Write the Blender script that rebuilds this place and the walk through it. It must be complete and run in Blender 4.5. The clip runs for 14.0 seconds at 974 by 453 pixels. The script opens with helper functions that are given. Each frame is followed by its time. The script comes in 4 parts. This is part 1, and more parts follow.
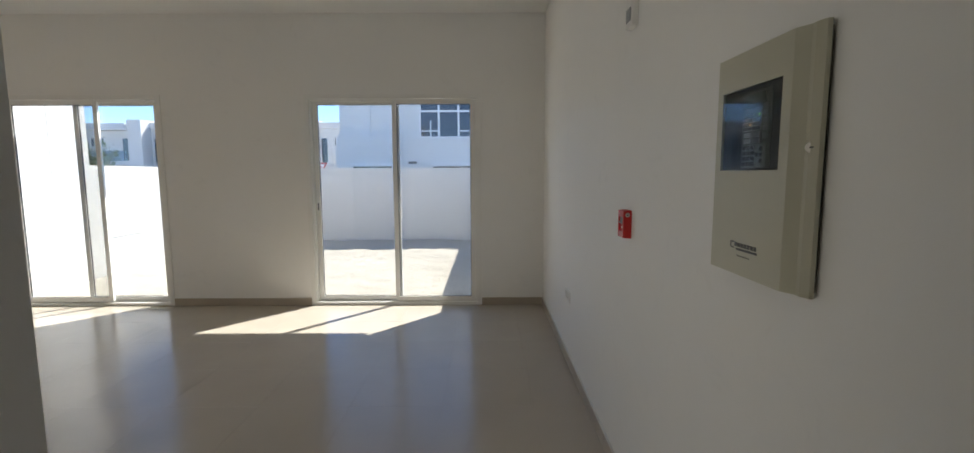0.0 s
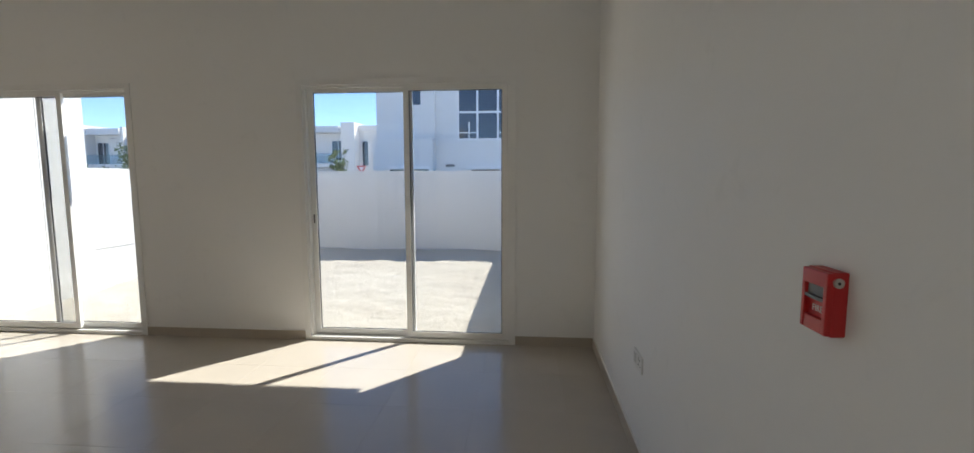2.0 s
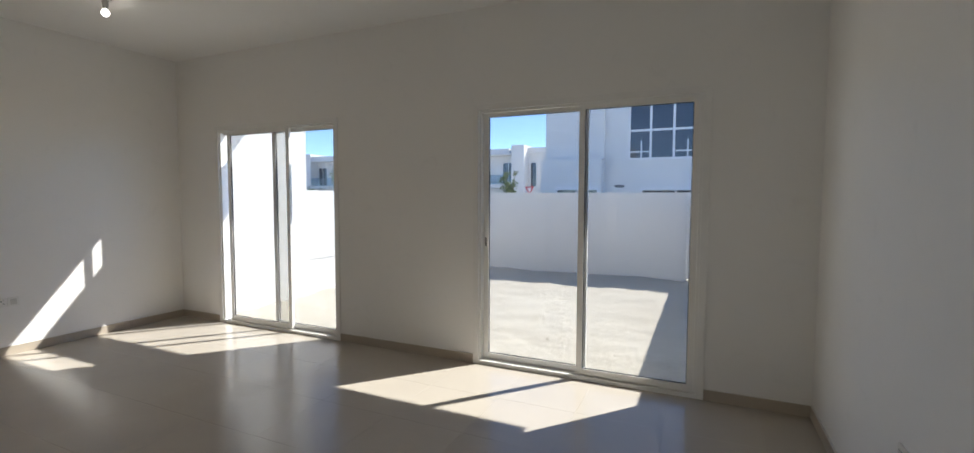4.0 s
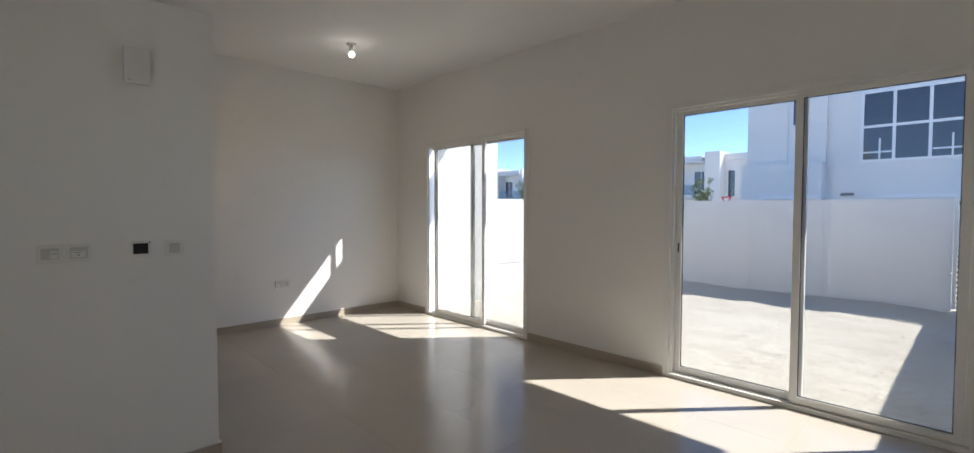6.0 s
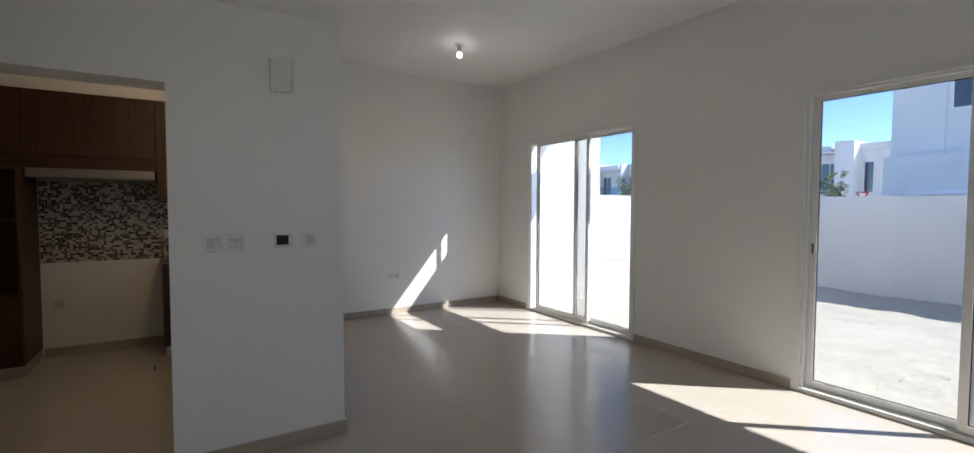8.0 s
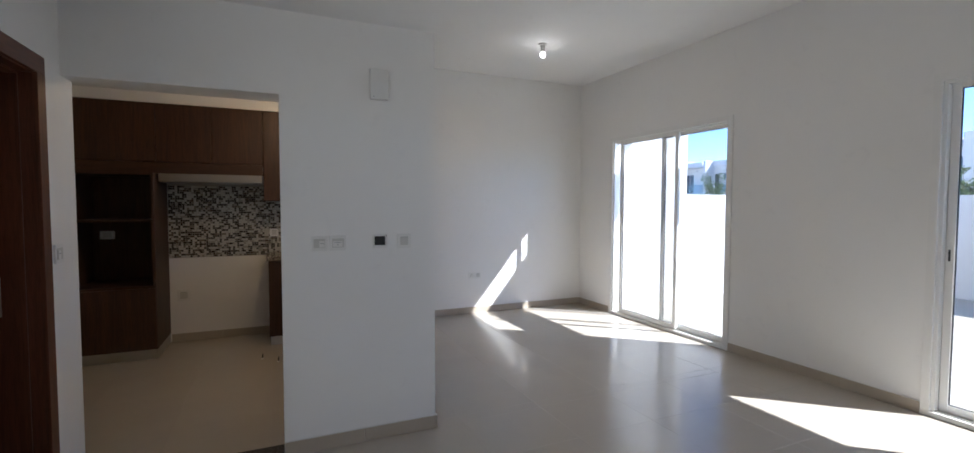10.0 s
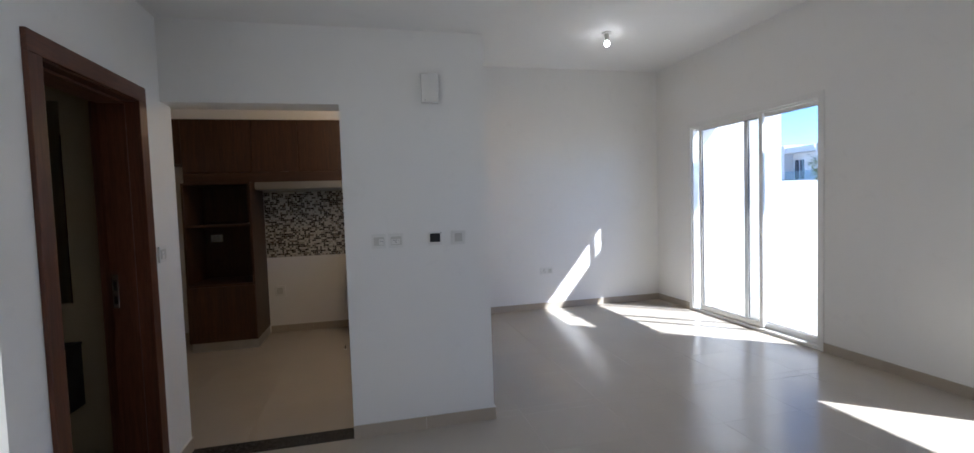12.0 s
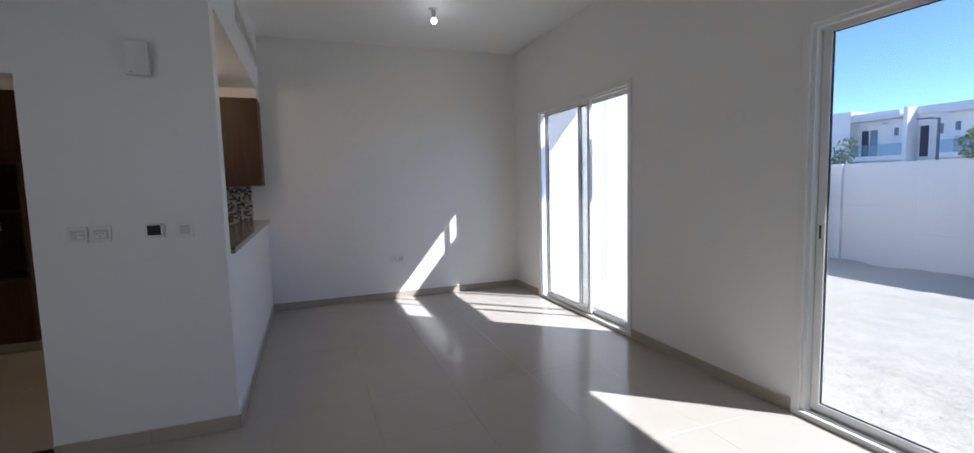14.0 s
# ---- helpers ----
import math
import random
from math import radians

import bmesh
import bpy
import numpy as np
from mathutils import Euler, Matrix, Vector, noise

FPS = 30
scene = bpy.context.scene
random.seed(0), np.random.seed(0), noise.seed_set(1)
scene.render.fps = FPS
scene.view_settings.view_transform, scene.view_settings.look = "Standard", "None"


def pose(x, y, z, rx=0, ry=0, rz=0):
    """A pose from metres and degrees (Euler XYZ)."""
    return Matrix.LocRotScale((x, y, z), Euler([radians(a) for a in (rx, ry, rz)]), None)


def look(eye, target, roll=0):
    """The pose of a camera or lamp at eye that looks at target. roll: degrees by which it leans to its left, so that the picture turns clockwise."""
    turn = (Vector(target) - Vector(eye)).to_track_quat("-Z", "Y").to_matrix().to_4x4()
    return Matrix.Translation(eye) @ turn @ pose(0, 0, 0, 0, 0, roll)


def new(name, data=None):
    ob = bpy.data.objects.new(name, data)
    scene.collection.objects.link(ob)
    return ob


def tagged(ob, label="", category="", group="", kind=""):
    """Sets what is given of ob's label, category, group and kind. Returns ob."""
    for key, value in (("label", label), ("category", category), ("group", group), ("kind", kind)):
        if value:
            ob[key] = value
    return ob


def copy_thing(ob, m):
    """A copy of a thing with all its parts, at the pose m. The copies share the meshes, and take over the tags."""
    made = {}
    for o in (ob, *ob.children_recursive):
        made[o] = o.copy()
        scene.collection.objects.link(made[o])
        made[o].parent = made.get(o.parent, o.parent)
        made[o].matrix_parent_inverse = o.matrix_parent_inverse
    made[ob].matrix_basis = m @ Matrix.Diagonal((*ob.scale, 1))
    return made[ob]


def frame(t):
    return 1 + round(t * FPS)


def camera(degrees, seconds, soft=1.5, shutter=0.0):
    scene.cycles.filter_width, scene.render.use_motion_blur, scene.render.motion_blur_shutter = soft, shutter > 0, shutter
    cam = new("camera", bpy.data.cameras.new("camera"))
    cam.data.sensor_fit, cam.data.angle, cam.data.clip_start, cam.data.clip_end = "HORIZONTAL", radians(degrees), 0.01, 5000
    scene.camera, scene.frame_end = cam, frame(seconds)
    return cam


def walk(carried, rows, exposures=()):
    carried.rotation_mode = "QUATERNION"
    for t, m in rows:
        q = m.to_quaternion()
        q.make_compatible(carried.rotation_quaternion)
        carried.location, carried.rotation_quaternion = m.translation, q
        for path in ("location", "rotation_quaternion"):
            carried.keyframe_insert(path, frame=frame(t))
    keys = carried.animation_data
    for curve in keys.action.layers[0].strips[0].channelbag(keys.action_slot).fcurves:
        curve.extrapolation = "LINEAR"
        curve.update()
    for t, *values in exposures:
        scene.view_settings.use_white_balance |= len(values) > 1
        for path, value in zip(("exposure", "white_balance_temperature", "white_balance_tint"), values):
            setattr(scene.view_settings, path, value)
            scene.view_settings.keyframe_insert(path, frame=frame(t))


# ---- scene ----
cam = camera(91.2, 14.0)
EXPOSURES = [  # seconds, stops, kelvin, tint
    (0.0, 2.45, 6850, 7), (3.5, 2.15, 6700, 8), (6.0, 2.28, 6650, 9), (8.0, 2.3, 6300, 9),
    (10.5, 2.85, 5900, 10), (12.5, 2.85, 5800, 10), (14.0, 2.3, 5800, 11)]
PATH = [
    (0, (0.149, 2.239, 1.506), (0.151, 4.227, 1.287), -0.2),
    (0.5, (0.194, 2.545, 1.499), (0.193, 4.533, 1.287), -0.2),
    (1, (0.203, 2.797, 1.497), (0.188, 4.785, 1.281), 0.2),
    (1.5, (0.195, 3.141, 1.508), (0.138, 5.128, 1.291), 0.3),
    (2, (0.196, 3.431, 1.521), (0.029, 5.414, 1.315), -0.1),
    (2.5, (0.212, 3.646, 1.541), (-0.083, 5.617, 1.377), -0.4),
    (3, (0.129, 3.697, 1.562), (-0.279, 5.649, 1.415), -0.1),
    (3.5, (0.082, 3.717, 1.577), (-0.527, 5.616, 1.433), -0.1),
    (3.7, (0.063, 3.707, 1.568), (-0.637, 5.576, 1.432), -0.0),
    (5.8, (0.055, 3.616, 1.489), (-1.332, 5.055, 1.416), 0.3),
    (6, (0.052, 3.605, 1.472), (-1.385, 4.995, 1.4), 0.1),
    (6.5, (0.027, 3.585, 1.462), (-1.503, 4.871, 1.391), 0.2),
    (7, (0.013, 3.575, 1.459), (-1.568, 4.798, 1.382), 0.2),
    (7.5, (0.003, 3.559, 1.47), (-1.624, 4.72, 1.384), 0.2),
    (8, (-0.012, 3.537, 1.469), (-1.694, 4.615, 1.381), 0.2),
    (10.3, (-0.069, 3.448, 1.487), (-1.918, 4.206, 1.391), 0.1),
    (10.5, (-0.063, 3.449, 1.485), (-1.927, 4.169, 1.386), 0.1),
    (11, (-0.053, 3.458, 1.485), (-1.945, 4.098, 1.383), 0.3),
    (11.5, (-0.045, 3.48, 1.482), (-1.959, 4.05, 1.377), 0.0),
    (12, (0.044, 3.655, 1.475), (-1.899, 4.117, 1.376), -1.9),
    (12.5, (0.145, 3.904, 1.484), (-1.807, 4.324, 1.378), -2.1),
    (13, (0.112, 4.146, 1.456), (-1.805, 4.694, 1.288), -2.0),
    (13.5, (0.058, 4.491, 1.476), (-1.807, 5.19, 1.293), -1.4),
    (14, (0.171, 4.89, 1.478), (-1.698, 5.579, 1.298), -1.5),
]
walk(cam, [(t, look(eye, target, roll)) for t, eye, target, roll in PATH], EXPOSURES)

# ---- world, sun and lamps ----
SUN_WAY = Vector((0.85, 1.0, 1.22))
world = bpy.data.worlds.new("world")
scene.world = world
world.use_nodes = True
wn = world.node_tree
sky = wn.nodes.new("ShaderNodeTexSky")
sky.sky_type, sky.sun_disc = "NISHITA", False
sky.sun_elevation, sky.sun_rotation = math.atan2(1.22, math.hypot(0.85, 1.0)), math.atan2(0.85, 1.0)
sky.air_density, sky.dust_density, sky.ozone_density, sky.altitude = 0.55, 0.05, 5.0, 1500
wn.links.new(sky.outputs[0], wn.nodes["Background"].inputs[0])
wn.nodes["Background"].inputs[1].default_value = 0.10
sun = new("sun", bpy.data.lights.new("sun", "SUN"))
sun.data.energy, sun.data.angle, sun.data.color = 2.0, radians(0.53), (1.0, 0.99, 0.97)
sun.rotation_euler = SUN_WAY.to_track_quat("Z", "Y").to_euler()


def point_lamp(name, x, y, z, watts, colour, radius):
    ob = new(name, bpy.data.lights.new(name, "POINT"))
    ob.data.energy, ob.data.color, ob.data.shadow_soft_size = watts, colour, radius
    ob.location = (x, y, z)
    return ob


point_lamp("bulb_light", -4.70, 6.17, 3.085, 0.16, (1.0, 0.95, 0.88), 0.03)
point_lamp("kitchen_light", -4.6, 3.75, 2.48, 2.0, (1.0, 0.67, 0.36), 0.12)
# added fill lamp, out of view in the recess, to brighten the kitchen wall
recess_fill = new("recess_fill_lamp", bpy.data.lights.new("recess_fill_lamp", "AREA"))
recess_fill.data.shape, recess_fill.data.size, recess_fill.data.size_y = "RECTANGLE", 1.34, 2.20
recess_fill.data.energy, recess_fill.data.color = 1.9, (1.0, 0.97, 0.92)
recess_fill.matrix_world = look((-0.988, 2.20, 1.20), (-0.988, 5.0, 1.66))

# ---- plan ----
NORTH, WEST, EAST = 7.65, -6.08, 0.80      # inner faces of the living room's walls
PIER, PIER_IN, STEP = -3.06, -3.21, 4.40   # kitchen wall and its end; edge of the lowered ceiling
DOORWALL = 2.50
HIGH, LOW = 3.25, 2.585                    # the two ceilings
GROUND = -0.15
UP_X, TOW_X = -5.72, -5.46                 # fronts of the wall cabinets and of the oven tower


# ---- materials ----
def material(name):
    m = bpy.data.materials.new(name)
    m.use_nodes = True
    return m, m.node_tree.nodes, m.node_tree.links, m.node_tree.nodes["Principled BSDF"]


def coords(n, l, scale=(1, 1, 1), own=False):
    tc = n.new("ShaderNodeTexCoord")
    if own:
        mp = n.new("ShaderNodeMapping")
        mp.inputs["Scale"].default_value = scale
        l.new(tc.outputs["Object"], mp.inputs[0])
        return mp.outputs[0]
    ge = n.new("ShaderNodeNewGeometry")
    mp = n.new("ShaderNodeMapping")
    mp.inputs["Scale"].default_value = scale
    l.new(ge.outputs["Position"], mp.inputs[0])
    return mp.outputs[0]


def tex(n, l, at, scale, detail=4.0, rough=0.55, distort=0.0):
    t = n.new("ShaderNodeTexNoise")
    t.inputs["Scale"].default_value, t.inputs["Detail"].default_value = scale, detail
    t.inputs["Roughness"].default_value, t.inputs["Distortion"].default_value = rough, distort
    l.new(at, t.inputs["Vector"])
    return t.outputs["Fac"]


def ramp(n, l, fac, stops):
    r = n.new("ShaderNodeValToRGB")
    while len(r.color_ramp.elements) < len(stops):
        r.color_ramp.elements.new(0.5)
    for e, (p, c) in zip(r.color_ramp.elements, stops):
        e.position, e.color = p, (*c, 1) if len(c) == 3 else c
    l.new(fac, r.inputs[0])
    return r.outputs[0]


def grey(v):
    return (v, v, v)


def bump(n, l, height, strength, distance, bsdf, after=None):
    b = n.new("ShaderNodeBump")
    b.inputs["Strength"].default_value, b.inputs["Distance"].default_value = strength, distance
    l.new(height, b.inputs["Height"])
    if after:
        l.new(after, b.inputs["Normal"])
    l.new(b.outputs[0], bsdf.inputs["Normal"])
    return b.outputs[0]


def mix(n, l, a, b, fac, kind="MIX"):
    m = n.new("ShaderNodeMix")
    m.data_type, m.blend_type = "RGBA", kind
    for v, s in ((fac, m.inputs[0]), (a, m.inputs[6]), (b, m.inputs[7])):
        if isinstance(v, (int, float)):
            s.default_value = v
        elif isinstance(v, tuple):
            s.default_value = (*v, 1)
        else:
            l.new(v, s)
    return m.outputs[2]


def simple(name, colour, rough=0.5, metal=0.0, vary=0.06, grain=0.0, scale=6.0, grain_scale=300.0, spec=0.5, own=False):
    """A surface with slight variation of colour and gloss, large and small."""
    m, n, l, b = material(name)
    at = coords(n, l, own=own)
    big = tex(n, l, at, scale)
    lo, hi = tuple(c * (1 - vary) for c in colour), tuple(min(1, c * (1 + vary)) for c in colour)
    l.new(ramp(n, l, big, [(0.3, lo), (0.7, hi)]), b.inputs["Base Color"])
    l.new(ramp(n, l, tex(n, l, at, scale * 7), [(0.25, grey(max(0, rough - 0.06))), (0.75, grey(rough + 0.06))]), b.inputs["Roughness"])
    b.inputs["Metallic"].default_value = metal
    b.inputs["Specular IOR Level"].default_value = spec
    if grain:
        bump(n, l, tex(n, l, at, grain_scale, 3), grain, 0.002, b)
    return m


def paint(name, colour, grime=0.03):
    m, n, l, b = material(name)
    at = coords(n, l)
    big = ramp(n, l, tex(n, l, at, 0.9, 6, 0.6), [(0.3, tuple(c * (1 - grime) for c in colour)), (0.7, colour)])
    scuff = ramp(n, l, tex(n, l, at, 5.0, 8, 0.7, 1.0), [(0.30, grey(0.965)), (0.42, grey(1.0))])
    l.new(mix(n, l, big, scuff, 1.0, "MULTIPLY"), b.inputs["Base Color"])
    b.inputs["Roughness"].default_value = 0.62
    b.inputs["Specular IOR Level"].default_value = 0.35
    soft = bump(n, l, tex(n, l, at, 2.2, 3), 0.25, 0.004, b)
    bump(n, l, tex(n, l, at, 210.0, 3), 0.18, 0.0008, b, soft)
    return m


M_WALL = paint("wall_paint", (0.88, 0.872, 0.85))
M_CEIL = paint("ceiling_paint", (0.87, 0.865, 0.85), 0.02)
M_WASH = paint("washroom_wall_tile", (0.50, 0.42, 0.27))
M_OUT = paint("outside_render", (0.71, 0.708, 0.70), 0.05)
M_OUTFAR = simple("far_render", (0.74, 0.735, 0.73), 0.8, vary=0.05, scale=0.4)
M_FARTRIM = simple("far_trim", (0.83, 0.835, 0.85), 0.7, vary=0.03, scale=0.6)


def make_tile(name, colour, rough):
    m, n, l, b = material(name)
    at = coords(n, l)
    info = n.new("ShaderNodeObjectInfo")
    cloud = ramp(n, l, tex(n, l, at, 2.6, 4, 0.5), [(0.3, tuple(c * 0.975 for c in colour)), (0.7, tuple(c * 1.02 for c in colour))])
    fleck = ramp(n, l, tex(n, l, at, 160.0, 2), [(0.35, grey(0.97)), (0.6, grey(1.0))])
    base = mix(n, l, cloud, fleck, 1.0, "MULTIPLY")
    each = ramp(n, l, info.outputs["Random"], [(0.0, grey(0.975)), (1.0, grey(1.0))])
    l.new(mix(n, l, base, each, 1.0, "MULTIPLY"), b.inputs["Base Color"])
    l.new(ramp(n, l, tex(n, l, at, 1.7, 3, 0.5), [(0.2, grey(rough)), (0.8, grey(rough + 0.06))]), b.inputs["Roughness"])
    b.inputs["Specular IOR Level"].default_value = 0.46
    bump(n, l, tex(n, l, at, 5.0, 2), 0.06, 0.003, b)
    return m


M_TILE = make_tile("polished_tile", (0.50, 0.453, 0.388), 0.16)
M_GROUT = simple("grout", (0.47, 0.42, 0.35), 0.9, grain=0.3)
M_SKIRT = make_tile("skirting_tile", (0.46, 0.40, 0.325), 0.33)
M_SEAL = simple("white_sealant", (0.78, 0.77, 0.74), 0.6)
M_ALU = simple("white_powder_coat", (0.84, 0.835, 0.81), 0.36, vary=0.02, grain=0.05, grain_scale=500)
M_GASKET = simple("black_rubber", (0.02, 0.02, 0.022), 0.6)
M_PLASTIC = simple("white_plastic", (0.80, 0.795, 0.77), 0.36, vary=0.015)
M_PLASTIC_OLD = simple("off_white_plastic", (0.62, 0.615, 0.58), 0.38, vary=0.03)
M_GREYP = simple("grey_plastic", (0.30, 0.31, 0.32), 0.4)
M_BLACK = simple("black_plastic", (0.015, 0.015, 0.017), 0.35)
M_RED = simple("red_plastic", (0.50, 0.018, 0.02), 0.36, vary=0.04)
M_PANEL = simple("beige_metal_paint", (0.49, 0.475, 0.375), 0.40, vary=0.02, grain=0.12, grain_scale=700)
M_STEEL = simple("brushed_steel", (0.58, 0.57, 0.55), 0.36, 1.0, vary=0.05)
M_SATIN = simple("satin_steel", (0.38, 0.36, 0.33), 0.38, 1.0, vary=0.02, scale=2.0)
M_MOSAICBED = simple("pale_mosaic_grout", (0.38, 0.365, 0.32), 0.8, grain=0.2)
M_DARKGLASS = simple("dark_window_glass", (0.035, 0.045, 0.06), 0.05, vary=0.15, scale=0.3, spec=0.8)
M_POLE = simple("grey_steel_paint", (0.12, 0.13, 0.15), 0.5)
M_GREYKEY = simple("mid_grey_plastic", (0.16, 0.165, 0.17), 0.4)
M_BOARD = simple("dark_grey_board", (0.15, 0.155, 0.15), 0.5)
M_SIGNFACE = simple("display_glass", (0.10, 0.12, 0.10), 0.15)
M_AMBER, n, l, b = material("amber_diode")
b.inputs["Emission Color"].default_value, b.inputs["Emission Strength"].default_value = (1.0, 0.5, 0.05, 1), 1.2
M_GREEN, n, l, b = material("green_diode")
b.inputs["Emission Color"].default_value, b.inputs["Emission Strength"].default_value = (0.3, 1.0, 0.1, 1), 0.7
M_SIGNRED = simple("sign_red", (0.60, 0.02, 0.03), 0.5)
M_BARK = simple("bark", (0.16, 0.12, 0.085), 0.9, vary=0.3, scale=12, grain=0.6, grain_scale=60)
M_LEAF = simple("leaf", (0.13, 0.17, 0.075), 0.55, vary=0.45, scale=5)
M_PEBBLE = simple("pebble", (0.42, 0.38, 0.32), 0.9, vary=0.4, scale=14)


def make_wood(name, dark, light, along, rough=0.48):
    m, n, l, b = material(name)
    stretch = [22.0, 22.0, 22.0]
    stretch["xyz".index(along)] = 1.3
    at = coords(n, l, tuple(stretch))
    fig = ramp(n, l, tex(n, l, at, 1.0, 7, 0.62, 1.4), [(0.28, dark), (0.72, light)])
    pores = ramp(n, l, tex(n, l, at, 9.0, 3), [(0.38, grey(0.72)), (0.52, grey(1.0))])
    l.new(mix(n, l, fig, pores, 1.0, "MULTIPLY"), b.inputs["Base Color"])
    b.inputs["Roughness"].default_value = rough
    bump(n, l, tex(n, l, at, 6.0, 4), 0.12, 0.001, b)
    return m


M_WOOD = make_wood("walnut_upright", (0.032, 0.011, 0.004), (0.082, 0.031, 0.012), "z")
M_WOODY = make_wood("walnut_level", (0.032, 0.012, 0.005), (0.076, 0.029, 0.012), "y")
M_DOORWOOD = make_wood("door_mahogany", (0.070, 0.023, 0.011), (0.165, 0.058, 0.029), "z", 0.38)
M_DOORWOODX = make_wood("door_mahogany_level", (0.070, 0.023, 0.011), (0.165, 0.058, 0.029), "x", 0.38)


def make_granite(name, a, b_, c):
    m, n, l, b = material(name)
    at = coords(n, l)
    v = n.new("ShaderNodeTexVoronoi")
    v.inputs["Scale"].default_value = 140.0
    l.new(at, v.inputs["Vector"])
    speck = ramp(n, l, v.outputs["Distance"], [(0.15, a), (0.55, b_)])
    l.new(mix(n, l, speck, c, ramp(n, l, tex(n, l, at, 60, 4), [(0.5, grey(0)), (0.62, grey(1))])), b.inputs["Base Color"])
    b.inputs["Roughness"].default_value = 0.14
    return m


M_GRANITE = make_granite("granite", (0.10, 0.09, 0.08), (0.32, 0.29, 0.25), (0.06, 0.05, 0.045))
M_THRESH = make_granite("dark_granite", (0.02, 0.02, 0.02), (0.06, 0.055, 0.05), (0.10, 0.09, 0.085))

# mosaic: three stone and glass tones, chosen piece by piece
M_MOSAIC, n, l, b = material("mosaic_piece")
geo = n.new("ShaderNodeNewGeometry")
r = n.new("ShaderNodeValToRGB")
r.color_ramp.interpolation = "CONSTANT"
for pos, col in ((0.36, (0.36, 0.34, 0.28)), (0.48, (0.20, 0.17, 0.12)), (0.54, (0.020, 0.014, 0.010)), (0.93, (0.09, 0.06, 0.04))):
    e = r.color_ramp.elements.new(pos)
    e.color = (*col, 1)
r.color_ramp.elements[0].color = (0.58, 0.56, 0.48, 1)
r.color_ramp.elements[-1].color = (0.10, 0.07, 0.05, 1)
l.new(geo.outputs["Random Per Island"], r.inputs[0])
l.new(r.outputs[0], b.inputs["Base Color"])
b.inputs["Roughness"].default_value = 0.18

# sand, with tracks, clods and fine grit
M_SAND, n, l, b = material("sand")
at = coords(n, l)
broad = ramp(n, l, tex(n, l, at, 0.5, 6, 0.6), [(0.3, (0.56, 0.515, 0.44)), (0.7, (0.65, 0.61, 0.53))])
mid = ramp(n, l, tex(n, l, at, 7.0, 8, 0.72, 0.6), [(0.32, grey(0.86)), (0.55, grey(1.0))])
fine = ramp(n, l, tex(n, l, at, 45.0, 4, 0.7), [(0.34, grey(0.62)), (0.50, grey(1.0))])
clod = ramp(n, l, tex(n, l, at, 16.0, 5, 0.75), [(0.30, grey(0.74)), (0.44, grey(1.0))])
mid = mix(n, l, mid, clod, 1.0, "MULTIPLY")
l.new(mix(n, l, mix(n, l, broad, mid, 1.0, "MULTIPLY"), fine, 1.0, "MULTIPLY"), b.inputs["Base Color"])
b.inputs["Roughness"].default_value = 0.95
first = bump(n, l, tex(n, l, at, 6.0, 8, 0.7), 0.7, 0.05, b)
bump(n, l, tex(n, l, at, 60.0, 4, 0.7), 0.6, 0.01, b, first)


def make_glass(name, tint, rough=0.0, shine=0.9):
    m, n, l, b = material(name)
    n.remove(b)
    clear, gloss, both, fres = (n.new("ShaderNode" + k) for k in ("BsdfTransparent", "BsdfGlossy", "MixShader", "LayerWeight"))
    clear.inputs[0].default_value = (*tint, 1)
    gloss.inputs["Roughness"].default_value = rough
    gloss.inputs["Color"].default_value = (shine, shine * 1.03, shine * 1.05, 1)
    # Schlick's curve for glass, the same from both sides
    power, curve = n.new("ShaderNodeMath"), n.new("ShaderNodeMath")
    power.operation, curve.operation = "POWER", "MULTIPLY_ADD"
    power.inputs[1].default_value, curve.inputs[1].default_value, curve.inputs[2].default_value = 5.0, 0.95, 0.025
    l.new(fres.outputs["Facing"], power.inputs[0])
    l.new(power.outputs[0], curve.inputs[0])
    l.new(curve.outputs[0], both.inputs[0])
    l.new(clear.outputs[0], both.inputs[1])
    l.new(gloss.outputs[0], both.inputs[2])
    l.new(both.outputs[0], n["Material Output"].inputs[0])
    return m


M_GLASS = make_glass("window_glass", (0.84, 0.84, 0.83))
M_RAILGLASS = make_glass("balcony_glass", (0.78, 0.84, 0.88))
M_COVER = make_glass("cover_glass", (0.80, 0.82, 0.82), 0.0, 0.5)
M_MIRROR = simple("mirror", (0.85, 0.87, 0.87), 0.02, 1.0, vary=0.0)
M_BULB, n, l, b = material("lit_bulb")
b.inputs["Emission Color"].default_value, b.inputs["Emission Strength"].default_value = (1.0, 0.97, 0.92, 1), 1.2


# ---- helpers ----
def box(bm, x0, x1, y0, y1, z0, z1, mi=0):
    if x0 > x1: x0, x1 = x1, x0
    if y0 > y1: y0, y1 = y1, y0
    if z0 > z1: z0, z1 = z1, z0
    v = [bm.verts.new((x, y, z)) for x in (x0, x1) for y in (y0, y1) for z in (z0, z1)]
    faces = []
    for q in ((0, 1, 3, 2), (4, 6, 7, 5), (0, 4, 5, 1), (2, 3, 7, 6), (0, 2, 6, 4), (1, 5, 7, 3)):
        f = bm.faces.new([v[i] for i in q])
        f.material_index = mi
        faces.append(f)
    return faces


